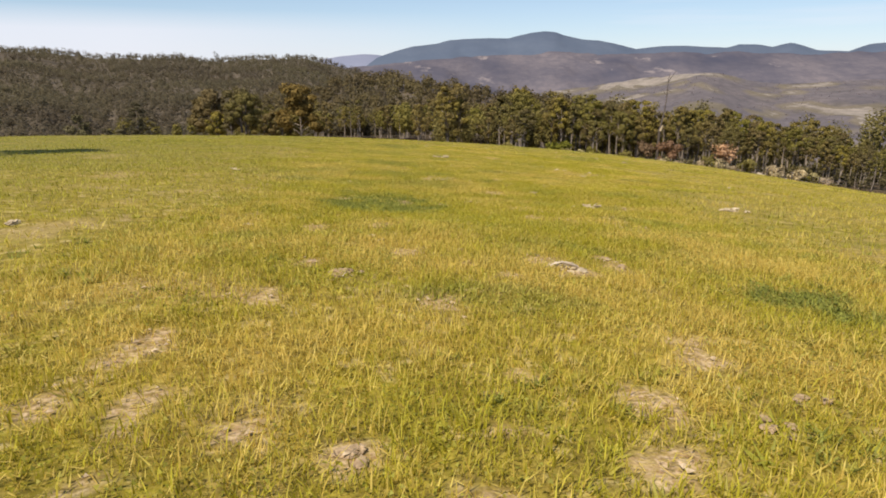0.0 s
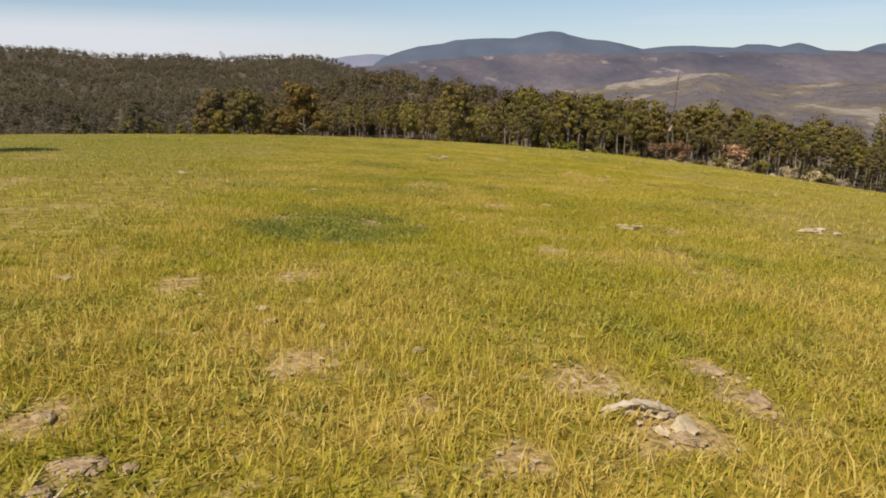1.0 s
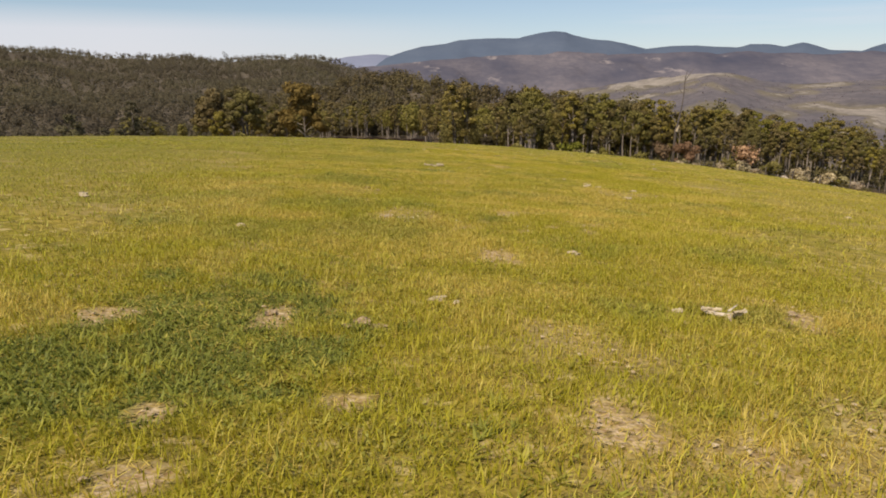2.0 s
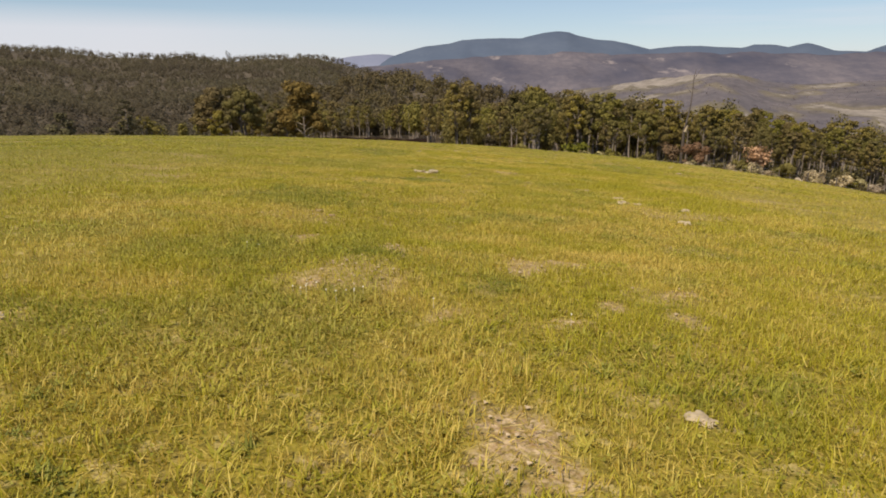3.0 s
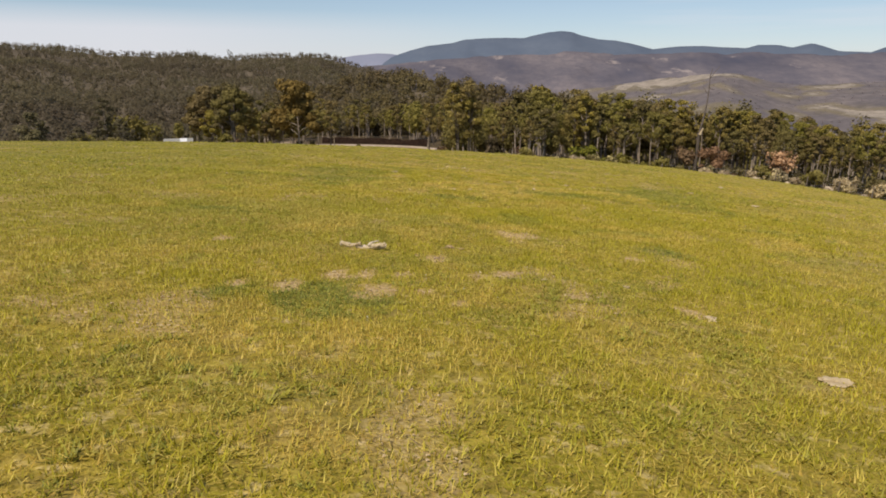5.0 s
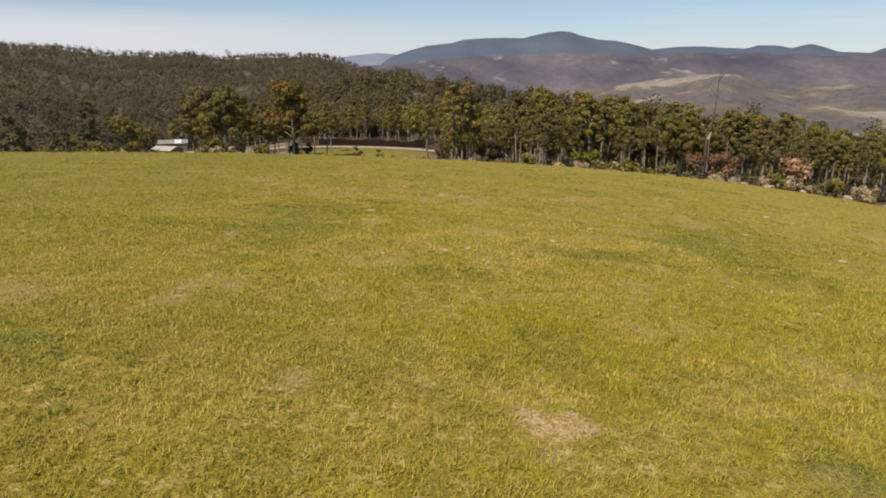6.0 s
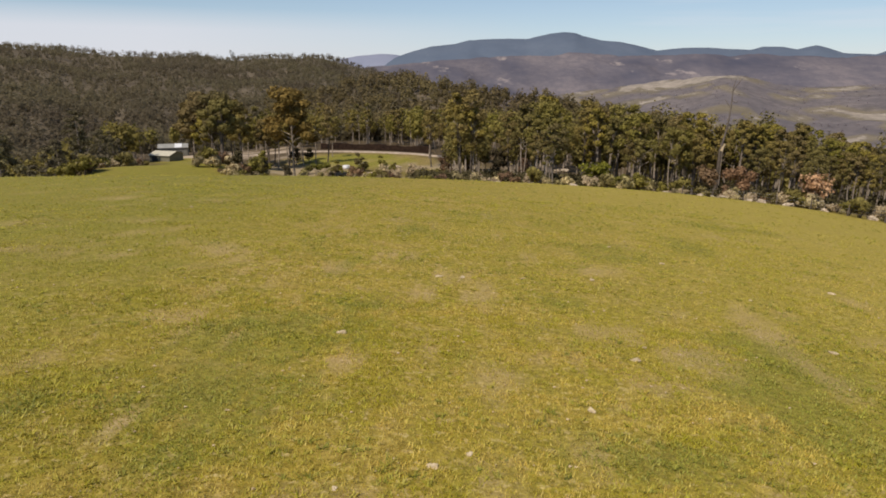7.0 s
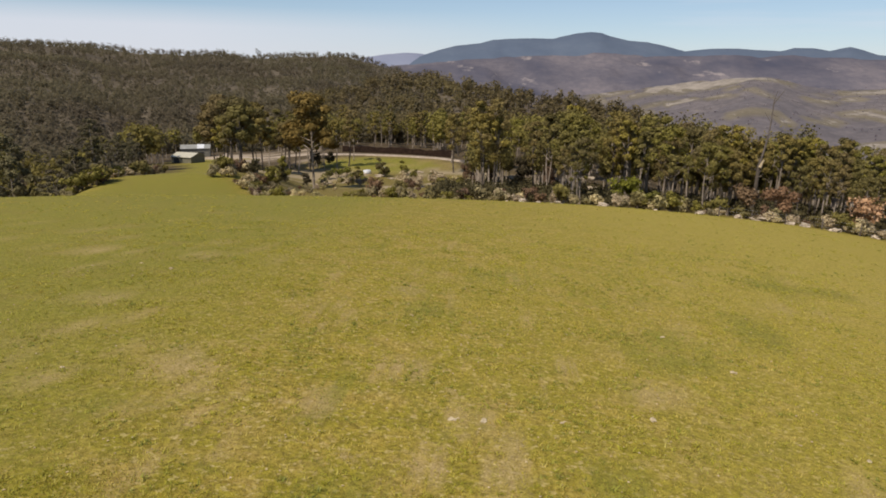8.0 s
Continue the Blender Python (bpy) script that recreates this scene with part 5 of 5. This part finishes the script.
def blades(name, label, x, y, tall, wide, r, bent=True):
    """Grass blades as one mesh: each a curved, tapered leaf."""
    bare, lush = bare_at(x, y), lush_at(x, y)
    # the x term dims the left, following the ground's painted brightness gradient
    lush = np.maximum(np.maximum(lush, 0.55 * sm(0.62, 0.72, vnoise(x, y, 0.7, 94, 3))), 0.48 * sm(0, -7, x) * sm(3, 8, y))
    lush = np.maximum(lush, 0.5 * sm(1.5, -2, x) * sm(19, 22, y) * sm(31, 27, y) * sm(0.3, 0.6, vnoise(x, y, 1.2, 96, 3)))
    lush = np.maximum(lush, 0.55 * sm(0.9, -0.3, x) * sm(9, 10, y) * sm(13.5, 12, y) * sm(0.3, 0.6, vnoise(x, y, 0.5, 96, 3)))
    keep = r.uniform(size=len(x)) > np.maximum(bare * 0.94, 0.38 * sm(0.52, 0.66, vnoise(x, y, 0.34, 93, 3)))
    keep &= r.uniform(size=len(x)) > 0.75 * sm(0.56, 0.66, vnoise(x, y, 0.5, 63, 3)) * sm(25, 32, y)
    for sx, sy, s in LAID:
        keep &= np.hypot(x - sx, y - sy) > s * 0.7
    x, y, lush = x[keep], y[keep], lush[keep]
    n = len(x)
    z = height(x, y) + (vnoise(x, y, 1.6, 11, 1) - 0.5) * 0.09 - 0.005
    clump = vnoise(x, y, 0.28, 91, 2)
    h = tall * r.uniform(0.4, 1.2, n) * (0.55 + 0.9 * clump) * (1 - 0.35 * lush)
    a = r.uniform(0, 2 * math.pi, n)
    dx, dy = np.cos(a), np.sin(a)
    lean = h * (r.uniform(0.15, 1.2, n) + 0.4 * lush)
    w = wide * r.uniform(0.6, 1.3, n) * (1 + 0.9 * lush)
    base = np.stack([x, y, z], -1)
    side = np.stack([-dy, dx, 0 * x], -1) * w[:, None] * 0.5
    out = np.stack([dx, dy, 0 * x], -1)
    up = np.array([0, 0, 1.0])
    if bent:
        mid = base + out * (lean * 0.3)[:, None] + up * (h * 0.62)[:, None]
        tip = base + out * lean[:, None] + up * (h * 0.95)[:, None]
        v = np.stack([base - side, base + side, mid + side * 0.8, mid - side * 0.8, tip], 1).reshape(-1, 3)
        f = (np.arange(n)[:, None, None] * 5 + np.array([[0, 1, 2], [0, 2, 3], [3, 2, 4]])[None]).reshape(-1, 3)
        k = 5
    else:
        tip = base + out * lean[:, None] + up * h[:, None]
        v = np.stack([base - side, base + side, tip], 1).reshape(-1, 3)
        f = np.arange(3 * n).reshape(n, 3)
        k = 3
    tone = np.repeat(grass_tone(x, y, r), k)
    me = mesh_of(name, v, f, M_GRASS, False, {"tone": tone, "lush": np.repeat(lush, k)})
    return tagged(new(name, me), label, "grass", kind="stuff")


r_g = np.random.default_rng(5)
x, y = sown(120000, -12, 15, 25, 46, r_g)
blades("grass", "short tufted pasture grass on the brow of the hill", x, y, 0.052, 0.013, r_g, False)
x, y = sown(240000, -5.5, 8.0, 22.5, 34, r_g)
blades("grass", "close-grazed grass under the climb of the flight line", x, y, 0.04, 0.0115, r_g, False)
x, y = sown(95000, -1.9, 3.0, 0.6, 13.2, r_g)
blades("grass", "short dry yellow-green pasture grass, blade by blade", x, y, 0.056, 0.0045, r_g)
x, y = sown(330000, -1.9, 3.0, 0.6, 13.2, r_g)
blades("grass", "fine short undergrowth of the dry pasture", x, y, 0.042, 0.0048, r_g, False)
x, y = sown(290000, -3.6, 5.6, 11.5, 24.5, r_g)
keep = (np.abs(x - 0.55) > 2.4) | (y > 13.0)
blades("grass", "dry yellow-green pasture grass under the flight line", x[keep], y[keep], 0.047, 0.008, r_g, False)
x, y = sown(160000, -10, 12, 1.5, 27, r_g)
keep = (((np.abs(x - 0.55) > 2.4) | (y > 13.0)) & ((x < -3.6) | (x > 5.6) | (y < 11.5) | (y > 24.5)))
blades("grass", "dry yellow-green pasture grass beside the flight line", x[keep], y[keep], 0.06, 0.009, r_g, False)
x, y = sown(100000, -26, 30, 10, 58, r_g)
keep = (np.abs(x - 1) > 10.5) | (y > 26)
blades("grass", "dry yellow-green pasture grass on the shoulder of the hill", x[keep], y[keep], 0.07, 0.014, r_g, False)


def clover(x, y, r):
    """Broad low leaves between the blades, as one mesh."""
    bare = bare_at(x, y)
    keep = r.uniform(size=len(x)) > bare * 0.95
    x, y = x[keep], y[keep]
    n = len(x)
    z = height(x, y) + (vnoise(x, y, 1.6, 11, 1) - 0.5) * 0.09 + r.uniform(0.006, 0.04, n)
    v, f = leaf_clumps(np.stack([x, y, z], -1), 0.0078, r, 0.35)
    lush = np.clip(lush_at(x, y) + 0.3 + 0.5 * r.uniform(size=n), 0, 1)
    tone = np.clip(vnoise(x, y, 0.5, 83, 2) * 1.6 - 0.2 + r.normal(size=n) * 0.25, 0, 1)
    me = mesh_of("clover", v, f, M_GRASS, False, {"tone": np.repeat(tone, 3), "lush": np.repeat(lush, 3)})
    return tagged(new("clover", me), "low broad-leaved weeds and clover between the grass", "clover", kind="stuff")


x, y = sown(300000, -1.9, 3.0, 0.6, 22, r_g)
keep = vnoise(x, y, 0.55, 97, 3) + 0.4 * lush_at(x, y) > r_g.uniform(0.35, 0.75, len(x))
clover(x[keep][:130000], y[keep][:130000], r_g)


def litter(x, y, r):
    """Fallen straw lying flat between the blades."""
    n = len(x)
    z = height(x, y) + (vnoise(x, y, 1.6, 11, 1) - 0.5) * 0.09 + r.uniform(0.004, 0.03, n)
    a, ln, w = r.uniform(0, 6.283, n), r.uniform(0.015, 0.055, n), r.uniform(0.0009, 0.0022, n)
    d = np.stack([np.cos(a) * ln, np.sin(a) * ln, r.normal(size=n) * 0.25 * ln], -1)
    s = np.stack([-np.sin(a) * w, np.cos(a) * w, 0 * a], -1)
    p = np.stack([x, y, z], -1)
    v = np.stack([p - s, p + s, p + d + s * 0.6, p + d - s * 0.6], 1).reshape(-1, 3)
    me = mesh_of("straw", v, np.arange(4 * n).reshape(n, 4), M_GRASS, False, {"tone": np.zeros(4 * n), "lush": np.zeros(4 * n)})
    return tagged(new("straw", me), "pale fallen straw lying between the blades", "straw", kind="stuff")


x, y = sown(90000, -2.4, 3.6, 0.7, 24, r_g)
keep = (vnoise(x, y, 0.7, 95, 3) > 0.47) | (bare_at(x, y) > 0.3)
litter(x[keep], y[keep], r_g)


def flowers(spots, r):
    """Small pale daisies: a six-petalled disc on a short stalk, scattered in drifts."""
    pieces = []
    for cx, cy, n, spread in spots:
        for _ in range(n):
            x, y = cx + r.normal() * spread, cy + r.normal() * spread
            z = float(height(x, y)) + r.uniform(0.035, 0.07)
            a = np.arange(12) / 12 * 2 * math.pi
            rad = 0.004 * np.where(np.arange(12) % 2, 0.62, 1.0)
            ring = np.stack([x + rad * np.cos(a), y + rad * np.sin(a), z + 0.003 * np.sin(a)], -1)
            v = np.concatenate([[[x, y, z - 0.002]], ring])
            pieces.append((v, np.array([(0, k + 1, (k + 1) % 12 + 1) for k in range(12)])))
            pieces.append((np.array([[x - 0.001, y, z - 0.06], [x + 0.001, y, z - 0.06], [x, y, z]]), np.array([(0, 1, 2)])))
    v, f = joined(pieces)
    return tagged(new("flowers", mesh_of("flowers", v, f, M_PETAL)), "small white daisies dotted in the grass", "flowers", kind="stuff")


flowers([(0.04, 10.35, 6, 0.05), (-0.12, 10.4, 3, 0.1), (-0.7, 11.46, 1, 0.05), (0.9, 10.3, 2, 0.3), (-0.25, 10.45, 2, 0.04), (-0.83, 11.45, 1, 0.03), (1.0, 18.9, 7, 0.6), (0.2, 24.0, 8, 1.2)], np.random.default_rng(12))


def tufts(label, x, y, size, blades_each, r):
    """Tussocks: each a ring of short blades leaning out from one root, dull green or bleached."""
    keep = bare_at(x, y) < 0.4
    x, y = x[keep], y[keep]
    n, m = len(x), blades_each
    tone = np.repeat(np.clip(0.72 + 0.3 * r.normal(size=n), 0, 1), m)
    green = np.repeat(0.3 + 0.7 * r.uniform(size=n) * (vnoise(x, y, 1.4, 87, 2) > 0.52), m)
    s = np.repeat(size * r.uniform(0.55, 1.35, n), m)
    x, y = np.repeat(x, m) + r.normal(size=n * m) * s * 0.28, np.repeat(y, m) + r.normal(size=n * m) * s * 0.28
    z = height(x, y) + (vnoise(x, y, 1.6, 11, 1) - 0.5) * 0.09 - 0.004
    a = r.uniform(0, 2 * math.pi, n * m)
    reach, h = s * r.uniform(0.4, 1.1, n * m), s * r.uniform(0.2, 0.6, n * m)
    w = s * 0.1
    base = np.stack([x, y, z], -1)
    side = np.stack([-np.sin(a) * w, np.cos(a) * w, 0 * a], -1)
    tip = base + np.stack([np.cos(a) * reach, np.sin(a) * reach, h], -1)
    v = np.stack([base - side, base + side, tip], 1).reshape(-1, 3)
    me = mesh_of("tussocks", v, np.arange(3 * n * m).reshape(n * m, 3), M_GRASS, False, {"tone": np.repeat(tone, 3), "lush": np.repeat(green, 3)})
    return tagged(new("tussocks", me), label, "grass", kind="stuff")


x, y = sown(34000, -14, 18, 24, 60, r_g)
keep = vnoise(x, y, 1.1, 99, 3) > r_g.uniform(0.36, 0.6, len(x))
tufts("low tussocks mottling the brow of the hill", x[keep], y[keep], 0.085, 12, r_g)
x, y = sown(7000, -36, 42, 52, 98, r_g)
keep = (bearing(x, y)[1] < paddock_reach(bearing(x, y)[0]) - 2) & (vnoise(x, y, 2.2, 99, 3) > r_g.uniform(0.36, 0.6, len(x)))
tufts("low tussocks on the far slope of the paddock", x[keep], y[keep], 0.16, 8, r_g)
x, y = sown(9000, -2.2, 3.4, 0.7, 24, r_g)
keep = vnoise(x, y, 0.6, 99, 3) > r_g.uniform(0.38, 0.6, len(x))
tufts("small tussocks in the dry pasture", x[keep], y[keep], 0.058, 16, r_g)


def crumbs(label, x, y, size, r):
    """Crumbs of pale earth and dried dung: small angular lumps, as one mesh."""
    n = len(x)
    z = height(x, y) + (vnoise(x, y, 1.6, 11, 1) - 0.5) * 0.09 + 0.012
    corner = np.array([[1, 0, 0], [-0.5, 0.87, 0], [-0.5, -0.87, 0], [0, 0, 1], [0, 0, -1]], float)
    s = size * r.uniform(0.4, 1.3, (n, 1, 1))
    v = np.stack([x, y, z], -1)[:, None, :] + corner[None] * s * r.uniform(0.6, 1.3, (n, 5, 3)) * [1.0, 1.0, 0.5]
    f = np.array([[0, 1, 3], [1, 2, 3], [2, 0, 3], [1, 0, 4], [2, 1, 4], [0, 2, 4]])
    me = mesh_of("crumbs", v.reshape(-1, 3), (np.arange(n)[:, None, None] * 5 + f[None]).reshape(-1, 3), M_CRUMB)
    return tagged(new("crumbs", me), label, "crumbs", kind="stuff")


x, y = sown(3200, -14, 18, 25, 60, r_g)
keep = (vnoise(x, y, 3.0, 89, 3) > 0.44) | (bare_at(x, y) > 0.2)
crumbs("pale crumbs of dried earth on the short grass", x[keep], y[keep], 0.026, r_g)
x, y = sown(14000, -2.2, 3.4, 0.7, 24, r_g)
keep = bare_at(x, y) > 0.35
crumbs("pale crumbs of dried earth between the blades", x[keep], y[keep], 0.012, r_g)
